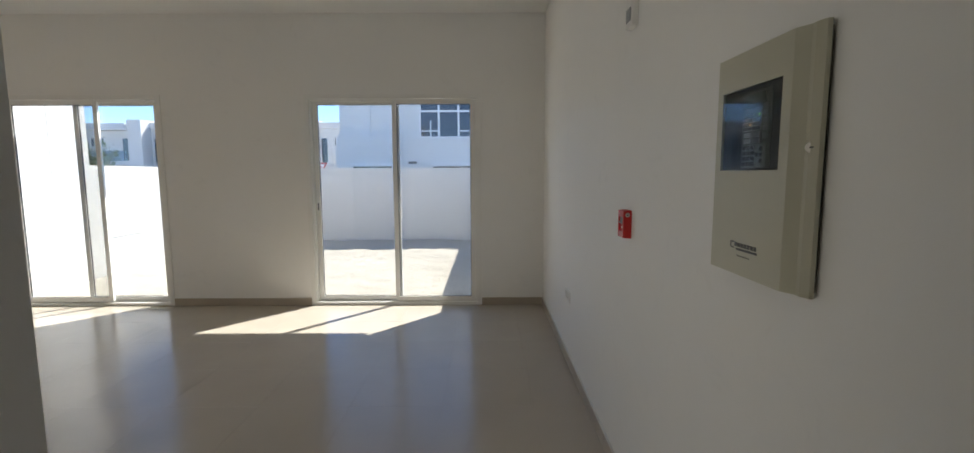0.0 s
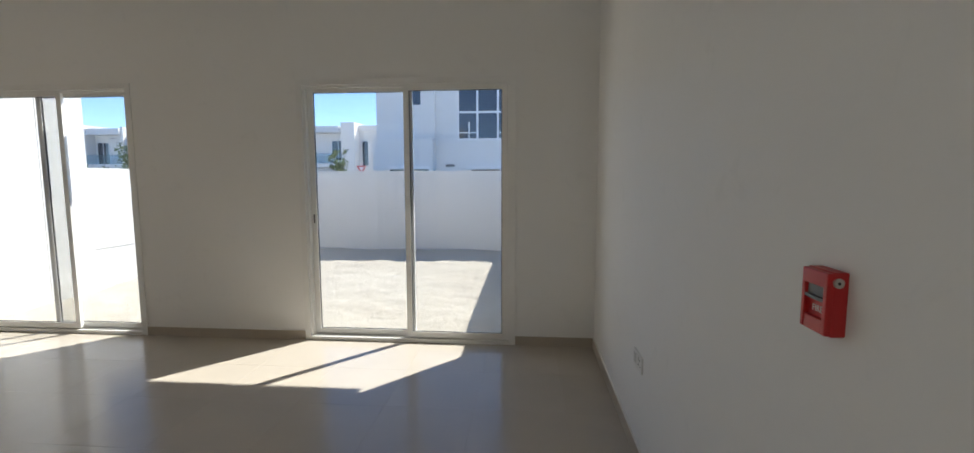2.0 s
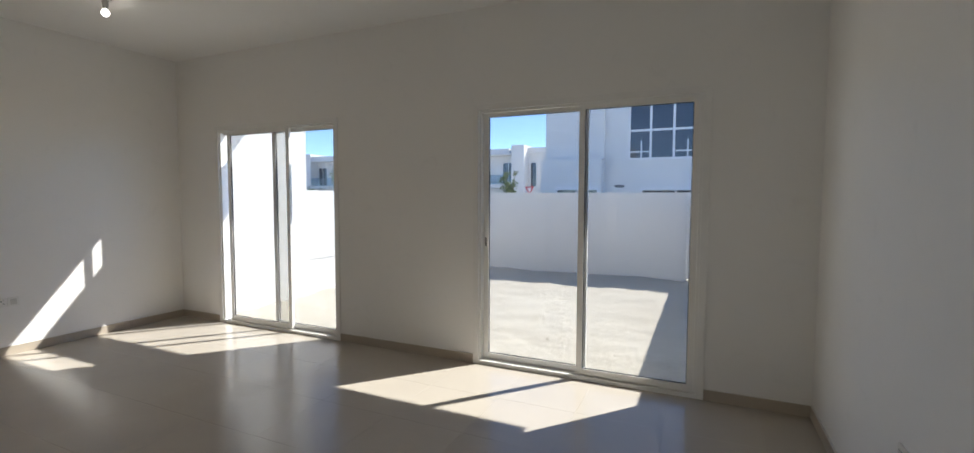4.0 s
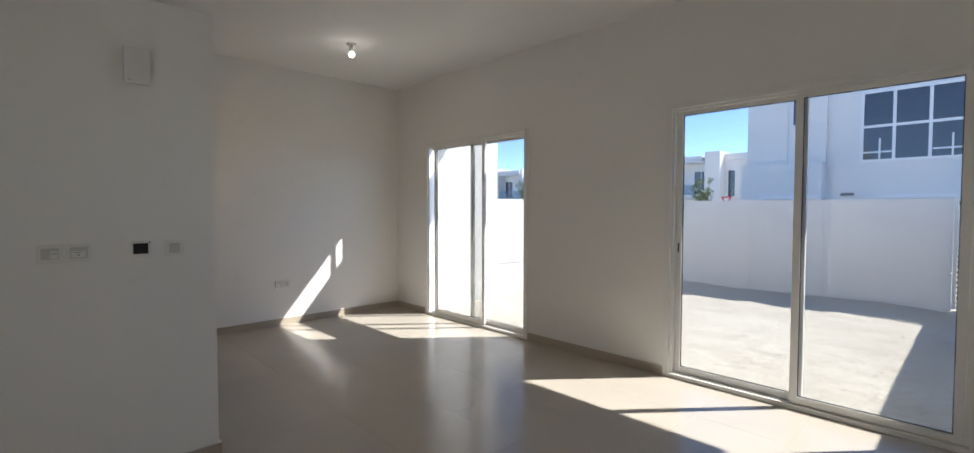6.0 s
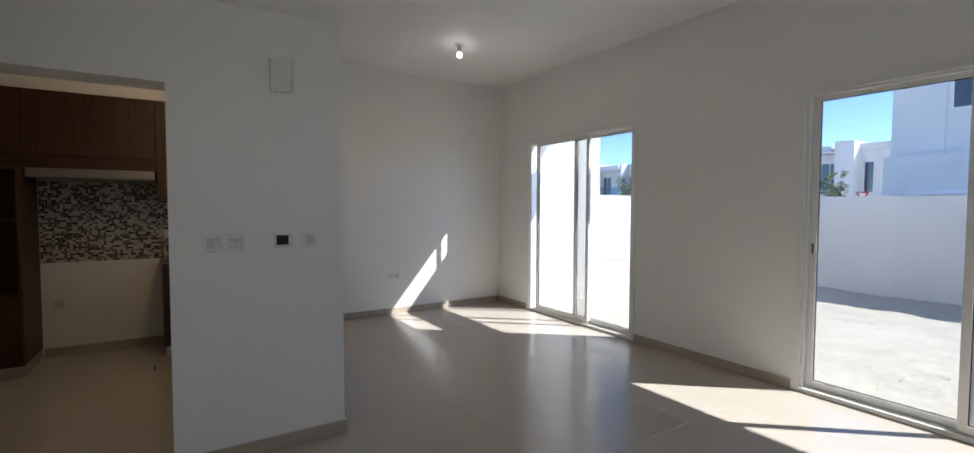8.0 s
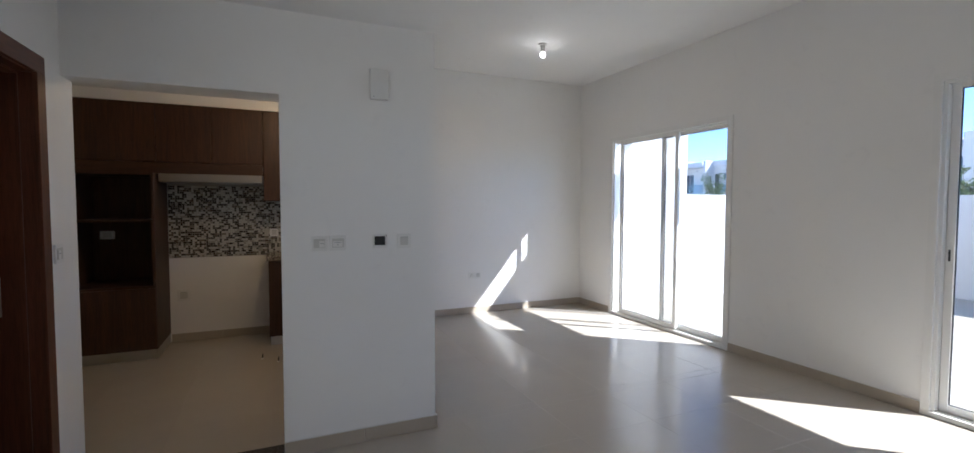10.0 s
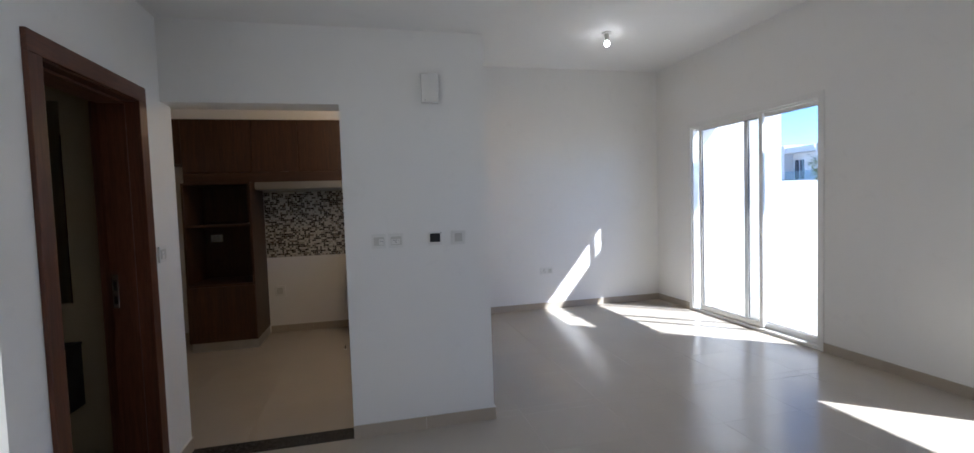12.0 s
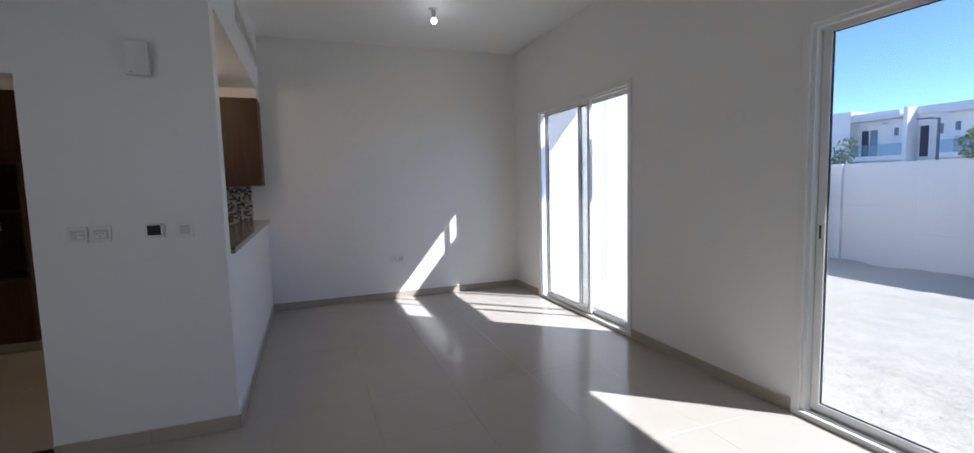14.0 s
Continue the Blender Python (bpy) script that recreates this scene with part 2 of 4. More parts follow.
def softbox(bm, x0, x1, y0, y1, z0, z1, r=0.002, seg=2):
    t = bmesh.new()
    box(t, x0, x1, y0, y1, z0, z1)
    bmesh.ops.bevel(t, geom=t.edges[:], offset=r, segments=seg, affect="EDGES", profile=0.6)
    merge(bm, t)


def merge(bm, t, m=None):
    me = bpy.data.meshes.new("tmp")
    if m is not None:
        bmesh.ops.transform(t, matrix=m, verts=t.verts[:])
    t.to_mesh(me)
    t.free()
    bm.from_mesh(me)
    bpy.data.meshes.remove(me)


def cyl(bm, a, b, ra, rb=None, seg=20, caps=True):
    rb = ra if rb is None else rb
    a, b = Vector(a), Vector(b)
    t = bmesh.new()
    bmesh.ops.create_cone(t, cap_ends=caps, segments=seg, radius1=ra, radius2=max(rb, 1e-4), depth=(b - a).length)
    merge(bm, t, Matrix.Translation((a + b) / 2) @ (b - a).to_track_quat("Z", "Y").to_matrix().to_4x4())


def ball(bm, c, r, seg=20, squash=1.0):
    t = bmesh.new()
    bmesh.ops.create_uvsphere(t, u_segments=seg, v_segments=seg // 2, radius=r)
    merge(bm, t, Matrix.Translation(c) @ Matrix.Diagonal((1, 1, squash, 1)))


def part(name, bm, mat, parent=None, label="", smooth=False, kind=""):
    me = bpy.data.meshes.new(name)
    bmesh.ops.recalc_face_normals(bm, faces=bm.faces[:])
    if smooth:
        for f in bm.faces:
            f.smooth = True
    bm.to_mesh(me)
    bm.free()
    for m in (mat if isinstance(mat, (list, tuple)) else [mat]):
        me.materials.append(m)
    ob = new(name, me)
    if parent is not None:
        ob.parent = parent
        ob.matrix_parent_inverse = Matrix.Translation(parent.matrix_basis.translation).inverted() if parent.type == "EMPTY" else Matrix.Identity(4)
    return tagged(ob, label=label, kind=kind)


def base(name, x, y, z, label, category, group="", kind=""):
    ob = new(name)
    ob.location = (x, y, z)
    ob.empty_display_size = 0.1
    return tagged(ob, label, category, group, kind)


def solid(name, boxes, mat, kind="structure", label="", parent=None):
    bm = bmesh.new()
    for bx in boxes:
        box(bm, *bx)
    return part(name, bm, mat, parent, label, kind=kind)


# ---- large structure ----
T = 0.13
OUT = NORTH + T
WIN_A, WIN_B, WIN_TOP = (-5.34, -3.50), (-1.84, 0.06), 2.355
solid("wall_north", [
    (WEST - T, WIN_A[0], NORTH, OUT, GROUND - 0.1, 3.9), (WIN_A[1], WIN_B[0], NORTH, OUT, GROUND - 0.1, 3.9), (WIN_B[1], EAST + T, NORTH, OUT, GROUND - 0.1, 3.9),
    (WIN_A[0], WIN_A[1], NORTH, OUT, WIN_TOP, 3.9), (WIN_B[0], WIN_B[1], NORTH, OUT, WIN_TOP, 3.9),
    (WIN_A[0], WIN_A[1], NORTH, OUT, GROUND - 0.1, -0.02), (WIN_B[0], WIN_B[1], NORTH, OUT, GROUND - 0.1, -0.02)], M_WALL, label="white painted wall with two sliding door openings")
solid("wall_east", [(EAST, EAST + T, -1.2, NORTH, -0.1, 3.9)], M_WALL, label="long plain white painted wall")
solid("wall_west", [(WEST - T, WEST, 0.6, NORTH, -0.1, 3.9)], M_WALL, label="white painted end wall with sun on it")
solid("wall_kitchen", [(PIER_IN, PIER, 3.477, STEP, 0, LOW), (PIER_IN, PIER, DOORWALL, 3.477, 2.112, LOW)], M_WALL,
      label="white painted wall with an open doorway into the kitchen")
solid("wall_pass_through", [(WEST, PIER_IN, 4.25, STEP, 0, 1.075)], M_WALL, label="low white wall under the stone counter")
solid("wall_door", [(-3.21, -2.80, 2.30, DOORWALL, 0, LOW), (-2.00, -1.75, 2.30, DOORWALL, 0, LOW), (-2.80, -2.00, 2.30, DOORWALL, 2.10, LOW)], M_WALL,
      label="white painted wall around the washroom door")
solid("wall_washroom_west", [(-3.21, -2.95, 0.7, 2.30, 0, LOW)], M_WASH)
solid("wall_washroom_south", [(-2.95, -1.75, 0.5, 0.7, 0, LOW)], M_WASH)
solid("wall_washroom_east", [(-1.85, -1.75, 0.7, 2.30, 0, LOW)], M_WASH)
# unseen recess, kept shallow; its opening is added for the fill lamp
solid("wall_recess", [(-1.75, -1.66, 2.10, 2.25, 0, LOW), (-0.316, -0.226, 2.10, 2.25, 0, LOW), (-1.66, -0.316, 2.10, 2.25, 2.40, LOW)], M_WALL,
      label="shallow white recess beside the washroom, opened for an added fill lamp")
solid("wall_hall_side", [(-0.226, -0.106, 1.20, DOORWALL, 0, LOW)], M_WALL, label="white wall end beside the entrance hall")
# unseen closing wall, placed near so that it bounces light back
solid("wall_hall_end", [(-0.226, EAST, 1.05, 1.20, 0, LOW)], M_WALL)
solid("wall_kitchen_south", [(WEST, -3.21, 0.6, 0.8, 0, LOW)], M_WALL)
solid("wall_over_cabinets", [(WEST, UP_X - 0.022, 0.8, 4.395, 2.483, LOW)], M_WALL, label="white painted bulkhead above the wall cabinets")
solid("ceiling", [(WEST, EAST, STEP, NORTH, HIGH, HIGH + 0.2)], M_CEIL, label="plain white painted ceiling")
solid("ceiling_lowered", [(WEST, EAST, -1.2, STEP, LOW, HIGH + 0.2)], M_CEIL, label="lowered white ceiling with a straight edge")
solid("roof_slab", [(WEST - T, EAST + T, -1.4, OUT, 3.9, 4.1), (WEST - T, EAST + T, -1.4, -1.2, 0, 3.9)], M_OUT)
# terrace canopy outside, solid in front of the near door and an open beam further along
# the slab itself stays out of view; its outline is inferred from its shadow
solid("canopy", [(WEST - T, -2.6, 8.57, 8.91, 2.75, 3.0), (-2.6, EAST + T, OUT, 8.91, 2.75, 3.0)], M_OUT, label="white rendered terrace canopy with an open bay")

FLOOR_BASE = solid("floor", [(WEST - T, EAST + T, -1.4, OUT - 0.02, -0.1, -0.0014)], M_GROUT, label="cream polished porcelain floor tiles with thin joints")
solid("door_threshold", [(PIER_IN, PIER, DOORWALL, 3.477, -0.002, 0.004)], M_THRESH, label="dark granite threshold in the kitchen doorway")

# garden
WALL_TOP, FAR_WALL = 1.665, 14.30


def garden_wall(name, x0, x1, y0, y1, label):
    return solid(name, [(x0, x1, y0, y1, -0.5, 0.450), (x0 + 0.014, x1 - 0.014, y0 + 0.014, y1 - 0.014, 0.450, 0.467), (x0, x1, y0, y1, 0.467, WALL_TOP)], M_OUT, label=label)


garden_wall("garden_wall_far", -6.35, -0.24, FAR_WALL, FAR_WALL + 0.15, "white rendered garden wall with a thin level joint")
garden_wall("garden_wall_east", EAST, EAST + 0.15, OUT, FAR_WALL + 0.15, "white rendered party wall of the garden")
garden_wall("garden_wall_west", -6.30, -6.15, 9.84, FAR_WALL, "sunlit white rendered garden wall with a thin joint")
solid("garden_pier", [(-6.15, -5.93, FAR_WALL - 0.07, FAR_WALL, -0.5, WALL_TOP)], M_OUT, label="shallow white pier in the corner of the garden wall")
solid("side_wing", [(-6.50, -6.12, OUT, 9.16, -0.5, 6.2), (-6.50, -6.128, 9.16, 9.172, -0.5, 6.2), (-6.50, -6.12, 9.172, 9.84, -0.5, 6.2)], M_OUT, label="tall white rendered side wall of the house")


def ground_z(x, y):
    if -7 < x < 1.2 and 7.9 < y < 14.4:
        p = Vector((x, y, 0))
        z = GROUND - 0.02 + 0.028 * noise.noise(p * 0.9) + 0.018 * noise.noise(p * 3.1) + 0.010 * noise.noise(p * 8.0)
        side = max(0.0, 1 - (x + 6.12) / 0.9)
        z += 0.05 * side * (0.6 + noise.noise(p * 2.3)) * (1 if x > -6.2 else 0)
        far = max(0.0, 1 - (FAR_WALL - y) / 0.7)
        z += 0.04 * far * (0.4 + noise.noise(p * 1.3))
        return min(z, GROUND) if y < 8.4 else z
    return GROUND - 0.05 if y < 8.1 else GROUND


def ground():
    xs = [-900, -200, -80, -30] + [-12 + 0.11 * i for i in range(150)] + [8, 20, 60, 200, 900]
    ys = [-300, -60, -10] + [6.5 + 0.1 * i for i in range(96)] + [22, 40, 90, 300, 1500]
    bm = bmesh.new()
    rows = [[bm.verts.new((x, y, ground_z(x, y))) for x in xs] for y in ys]
    for a, b_ in zip(rows, rows[1:]):
        for i in range(len(xs) - 1):
            bm.faces.new((a[i], a[i + 1], b_[i + 1], b_[i]))
    return part("ground", bm, M_SAND, label="pale sandy bare garden ground with small stones", smooth=True, kind="structure")


GROUND_OB = ground()


# ---- sliding doors ----
def ring(bm, x0, x1, z0, z1, w, y0, y1, bottom=None, r=0.0025):
    """Four mitre-free bars round an opening."""
    h = w if bottom is None else bottom
    softbox(bm, x0, x0 + w, y0, y1, z0, z1, r)
    softbox(bm, x1 - w, x1, y0, y1, z0, z1, r)
    softbox(bm, x0 + w, x1 - w, y0, y1, z1 - w, z1, r)
    softbox(bm, x0 + w, x1 - w, y0, y1, z0, z0 + h, r)


def sliding_door(name, x0, x1, inner, outer, handle_x, label):
    """x0, x1: outside of the trim. inner, outer: the two sashes from side to side."""
    top = 2.39
    door = base(name, (x0 + x1) / 2, NORTH, 0, label, "sliding door", kind="structure")
    bm = bmesh.new()
    t = 0.052
    ring(bm, x0, x1, 0, top, t, NORTH - 0.012, NORTH + 0.012, 0.035)
    part("door_trim", bm, M_ALU, door)
    bm = bmesh.new()
    f0, f1 = x0 + t, x1 - t
    ring(bm, f0, f1, 0.0, top - t, 0.022, NORTH + 0.010, NORTH + 0.115, 0.030)
    for y in (NORTH + 0.030, NORTH + 0.072):
        softbox(bm, f0 + 0.022, f1 - 0.022, y - 0.003, y + 0.003, 0.030, 0.042, 0.001)
        softbox(bm, f0 + 0.022, f1 - 0.022, y + 0.018, y + 0.022, top - t - 0.04, top - t - 0.022, 0.001)
    part("frame", bm, M_ALU, door)
    for k, (a, b_), yc in (("inner_sash", inner, NORTH + 0.032), ("outer_sash", outer, NORTH + 0.076)):
        bm = bmesh.new()
        ring(bm, a, b_, 0.040, top - t - 0.006, 0.048, yc - 0.016, yc + 0.016, 0.052)
        sash = part(k, bm, M_ALU, door)
        bm = bmesh.new()
        ring(bm, a + 0.0485, b_ - 0.0485, 0.0925, top - t - 0.0545, 0.005, yc - 0.006, yc + 0.006, 0.005, 0.001)
        part("gasket", bm, M_GASKET, sash, "black rubber glazing gasket")
        bm = bmesh.new()
        box(bm, a + 0.050, b_ - 0.050, yc - 0.003, yc + 0.003, 0.092, top - t - 0.054)
        pane = part("pane", bm, M_GLASS, sash, "clear glass pane")
        pane.visible_shadow = False
        if k == "outer_sash":
            bm = bmesh.new()
            softbox(bm, handle_x - 0.010, handle_x + 0.010, yc - 0.0185, yc - 0.014, 1.05, 1.24, 0.002)
            part("handle", bm, M_ALU, sash, "flush white pull plate")
            bm = bmesh.new()
            softbox(bm, handle_x - 0.006, handle_x + 0.006, yc - 0.0205, yc - 0.017, 1.10, 1.18, 0.001)
            part("latch", bm, M_BLACK, sash, "black latch recess")
    return door


sliding_door("door_1", -1.876, 0.095, (-0.905, 0.020), (-1.80, -0.835), -1.777, "white aluminium sliding glass door, closed, onto the sandy garden")
sliding_door("door_2", -5.375, -3.465, (-5.195, -4.19), (-4.495, -3.54), -3.563, "white aluminium sliding glass door, slid a hand's width open")


# ---- skirting ----
def skirt(name, x0, x1, y0, y1, parent=None):
    """A run of skirting tile along the longer side, cut into 0.6 m lengths with a bead of sealant above."""
    run = base(name, (x0 + x1) / 2, (y0 + y1) / 2, 0, "beige brown tile skirting with white sealant", "skirting", kind="structure")
    length = max(x1 - x0, y1 - y0)
    count = max(1, round(length / 0.6))
    for i in range(count):
        a, b_ = i / count, (i + 1) / count
        bm = bmesh.new()
        g = 0.001
        if x1 - x0 > y1 - y0:
            softbox(bm, x0 + length * a + g, x0 + length * b_ - g, y0, y1, 0, 0.085, 0.0015, 1)
        else:
            softbox(bm, x0, x1, y0 + length * a + g, y0 + length * b_ - g, 0, 0.085, 0.0015, 1)
        part("skirting_tile", bm, M_SKIRT, run)
    bm = bmesh.new()
    box(bm, x0 + (0.004 if x1 - x0 < 0.1 and x0 < -0 else 0), x1, y0, y1, 0.085, 0.0885)
    part("sealant", bm, M_SEAL, run, "thin white sealant line")
    return run


S = 0.012
skirt("skirting", WIN_B[1] + 0.035, EAST - S, NORTH - S, NORTH)
skirt("skirting", WIN_A[1] + 0.035, WIN_B[0] - 0.036, NORTH - S, NORTH)
skirt("skirting", WEST + S, WIN_A[0] - 0.035, NORTH - S, NORTH)
skirt("skirting", EAST - S, EAST, 1.2, NORTH)
skirt("skirting", WEST, WEST + S, STEP, NORTH)
skirt("skirting", WEST + S, PIER + S, STEP, STEP + S)
skirt("skirting", PIER, PIER + S, 3.477, STEP)
skirt("skirting", -3.20, -2.846, DOORWALL, DOORWALL + S)
skirt("skirting", -1.95, -1.75, DOORWALL, DOORWALL + S)
skirt("skirting", -0.106, -0.106 + S, 1.2, 2.5)
skirt("skirting", WEST, WEST + S, 2.41, 3.37)
skirt("skirting", WEST, WEST + S, 0.8, 1.735)


# ---- kitchen ----


def cupboard_door(parent, x, y0, y1, z0, z1, mat=None, name="door"):
    bm = bmesh.new()
    softbox(bm, x - 0.018, x, y0 + 0.0025, y1 - 0.0025, z0 + 0.0025, z1 - 0.0025, 0.0015)
    return part(name, bm, mat or M_WOOD, parent)


def wall_cabinet(y0, y1, z0, z1, doors, label):
    c = base("wall_cabinet", (WEST + UP_X) / 2, (y0 + y1) / 2, z0, label, "kitchen cabinet", "row of wall cabinets")
    bm = bmesh.new()
    box(bm, WEST, UP_X - 0.020, y0, y1, z0, z1)
    part("body", bm, M_WOOD, c)
    for a, b_ in zip(doors, doors[1:]):
        cupboard_door(c, UP_X, a, b_, z0, z1)
    return c


wall_cabinet(1.20, 1.680, 2.00, 2.48, (1.20, 1.680), "dark walnut wall cabinet over the refrigerator space")
wall_cabinet(1.682, 2.376, 1.90, 2.48, (1.682, 2.376), "dark walnut wall cabinet above the oven tower")
wall_cabinet(2.378, 3.335, 1.90, 2.48, (2.378, 2.860, 3.335), "dark walnut double wall cabinet above the cooker hood")
wall_cabinet(3.337, STEP - 0.003, 1.52, 2.48, (3.337, 3.87, STEP - 0.003), "tall dark walnut wall cabinet ending at the pass-through")
fascia = base("cabinet_fascia", UP_X, 2.4, 1.77, "dark walnut fascia board under the wall cabinets", "kitchen fascia")
bm = bmesh.new()
softbox(bm, UP_X - 0.020, UP_X - 0.002, 1.682, 3.335, 1.785, 1.898, 0.002)
part("board", bm, M_WOODY, fascia)

tower = base("oven_tower", -5.77, 2.10, 0, "dark walnut oven tower with two empty niches and a drawer", "kitchen cabinet")
y0, y1 = 1.742, 2.400
for nm, bx in (("side_panel", (WEST, TOW_X, y0, y0 + 0.022, 0.10, 1.782)), ("side_panel", (WEST, TOW_X, y1 - 0.022, y1, 0.10, 1.782)),
               ("top_panel", (WEST, TOW_X, y0 + 0.022, y1 - 0.022, 1.760, 1.782)), ("bottom_panel", (WEST, TOW_X, y0 + 0.022, y1 - 0.022, 0.10, 0.122)),
               ("niche_floor", (WEST, TOW_X, y0 + 0.022, y1 - 0.022, 0.680, 0.710)), ("back_panel", (WEST, WEST + 0.02, y0 + 0.022, y1 - 0.022, 0.122, 1.760))):
    bm = bmesh.new()
    softbox(bm, *bx, 0.001, 1)
    part(nm, bm, M_WOOD, tower)
bm = bmesh.new()
softbox(bm, WEST + 0.02, TOW_X - 0.02, y0 + 0.022, y1 - 0.022, 1.318, 1.338, 0.002)
part("shelf", bm, M_WOODY, tower)
cupboard_door(tower, TOW_X + 0.019, y0, y1, 0.115, 0.690, name="drawer_front")
bm = bmesh.new()
softbox(bm, WEST, TOW_X - 0.03, y0 + 0.01, y1 - 0.004, 0, 0.10, 0.002)
part("plinth", bm, M_STEEL, tower, "brushed aluminium plinth")

cab = base("base_cabinet", -5.78, 3.8, 0, "dark walnut base cabinet beside the cooker space", "kitchen cabinet")
bm = bmesh.new()
box(bm, WEST, -5.50, 3.372, 4.247, 0.10, 0.898)
part("body", bm, M_WOOD, cab)
cupboard_door(cab, -5.480, 3.372, 3.81, 0.10, 0.89)
cupboard_door(cab, -5.480, 3.81, 4.247, 0.10, 0.89)
bm = bmesh.new()
softbox(bm, WEST, -5.54, 3.385, 4.247, 0, 0.10, 0.002)
part("plinth", bm, M_STEEL, cab, "brushed aluminium plinth")
bm = bmesh.new()
softbox(bm, WEST, -5.46, 3.352, 4.248, 0.899, 0.939, 0.004)
tagged(part("worktop", bm, M_GRANITE), "speckled grey granite worktop on the base cabinet", "worktop")
bm = bmesh.new()
softbox(bm, WEST + 0.001, PIER_IN + 0.0, 4.10, 4.425, 1.0755, 1.115, 0.005, 3)
tagged(part("bar_counter", bm, M_GRANITE), "speckled grey granite counter on the low wall", "counter")

hood = base("cooker_hood", -5.83, 2.87, 1.69, "slim stainless steel cooker hood under the wall cabinets", "cooker hood")
bm = bmesh.new()
softbox(bm, WEST, -5.60, 2.42, 3.325, 1.70, 1.783, 0.004)
part("casing", bm, M_SATIN, hood)
bm = bmesh.new()
softbox(bm, -5.60, -5.575, 2.42, 3.325, 1.705, 1.775, 0.004)
part("front_rail", bm, M_SATIN, hood)
bm = bmesh.new()
for a in (2.47, 2.90):
    softbox(bm, -6.02, -5.66, a, a + 0.38, 1.694, 1.700, 0.002)
part("filter", bm, M_GREYP, hood, "grey mesh grease filters")


for px, py, dx in ((-5.085, 3.312, 0.004), (-4.935, 3.452, -0.003)):
    stub = base("cable_end", px, py, 0, "short black cable end standing out of the kitchen floor", "cable", "cable ends in the floor")
    bm = bmesh.new()
    cyl(bm, (px, py, 0), (px + dx, py, 0.026), 0.0055, 0.005, 10)
    cyl(bm, (px + dx, py, 0.026), (px + dx * 2.2, py + 0.003, 0.044), 0.005, 0.0035, 10)
    part("sheath", bm, M_BLACK, stub)
    bm = bmesh.new()
    cyl(bm, (px, py, 0), (px, py, 0.003), 0.013, 0.011, 14)
    part("collar", bm, M_SEAL, stub, "white sealant collar")


def mosaic():
    """Small square and double pieces over the wall between worktop height and the cabinets."""
    rnd = random.Random(7)
    bm = bmesh.new()
    pitch = 0.0215
    zs = int((1.695 - 0.905) / pitch)
    for j in range(zs):
        z = 0.907 + j * pitch
        y = 2.405
        while y < 4.245 - pitch:
            if y > 3.33 and z > 1.50:
                break
            w = 2 if rnd.random() < 0.20 else 1
            d = rnd.uniform(0.0045, 0.006)
            a, b_ = y + 0.0014, y + w * pitch - 0.0014
            t0, t1 = z + 0.0014, z + pitch - 0.0014
            v = [bm.verts.new(p) for p in ((WEST, a, t0), (WEST, b_, t0), (WEST, b_, t1), (WEST, a, t1),
                                           (WEST + d, a + .001, t0 + .001), (WEST + d, b_ - .001, t0 + .001), (WEST + d, b_ - .001, t1 - .001), (WEST + d, a + .001, t1 - .001))]
            bm.faces.new(v[4:8])
            for i in range(4):
                k = (i + 1) % 4
                bm.faces.new((v[i], v[k], v[4 + k], v[4 + i]))
            y += w * pitch
    wall = base("mosaic_splashback", WEST, 3.2, 0.905, "grey, white and brown glass mosaic splashback on the kitchen wall", "splashback", kind="structure")
    part("mosaic_pieces", bm, M_MOSAIC, wall, kind="stuff")
    bm = bmesh.new()
    box(bm, WEST, WEST + 0.003, 2.402, 3.335, 0.905, 1.70)
    box(bm, WEST, WEST + 0.003, 3.335, 4.248, 0.941, 1.52)
    part("mosaic_bed", bm, M_MOSAICBED, wall)


mosaic()


# ---- sockets, switches and other small fittings ----
def plate(name, axis, wall, way, u0, u1, z0, z1, label, kind_="switch", mat=None):
    """A moulded face plate on a wall. axis: the one that runs along the wall; way: +1 or -1, out of the wall."""
    th = 0.011
    c = (wall, (u0 + u1) / 2) if axis == "y" else ((u0 + u1) / 2, wall)
    ob = base(name, c[0], c[1], z0, label, kind_)

    def put(nm, a, b_, lo, hi, d0, d1, m, r=0.0015, lab=""):
        bm = bmesh.new()
        w0, w1 = sorted((wall + way * d0, wall + way * d1))
        if axis == "y":
            softbox(bm, w0, w1, a, b_, lo, hi, r)
        else:
            softbox(bm, a, b_, w0, w1, lo, hi, r)
        return part(nm, bm, m, ob, lab)
    put("face_plate", u0, u1, z0, z1, 0, th, mat or M_PLASTIC, 0.003)
    return ob, put, th


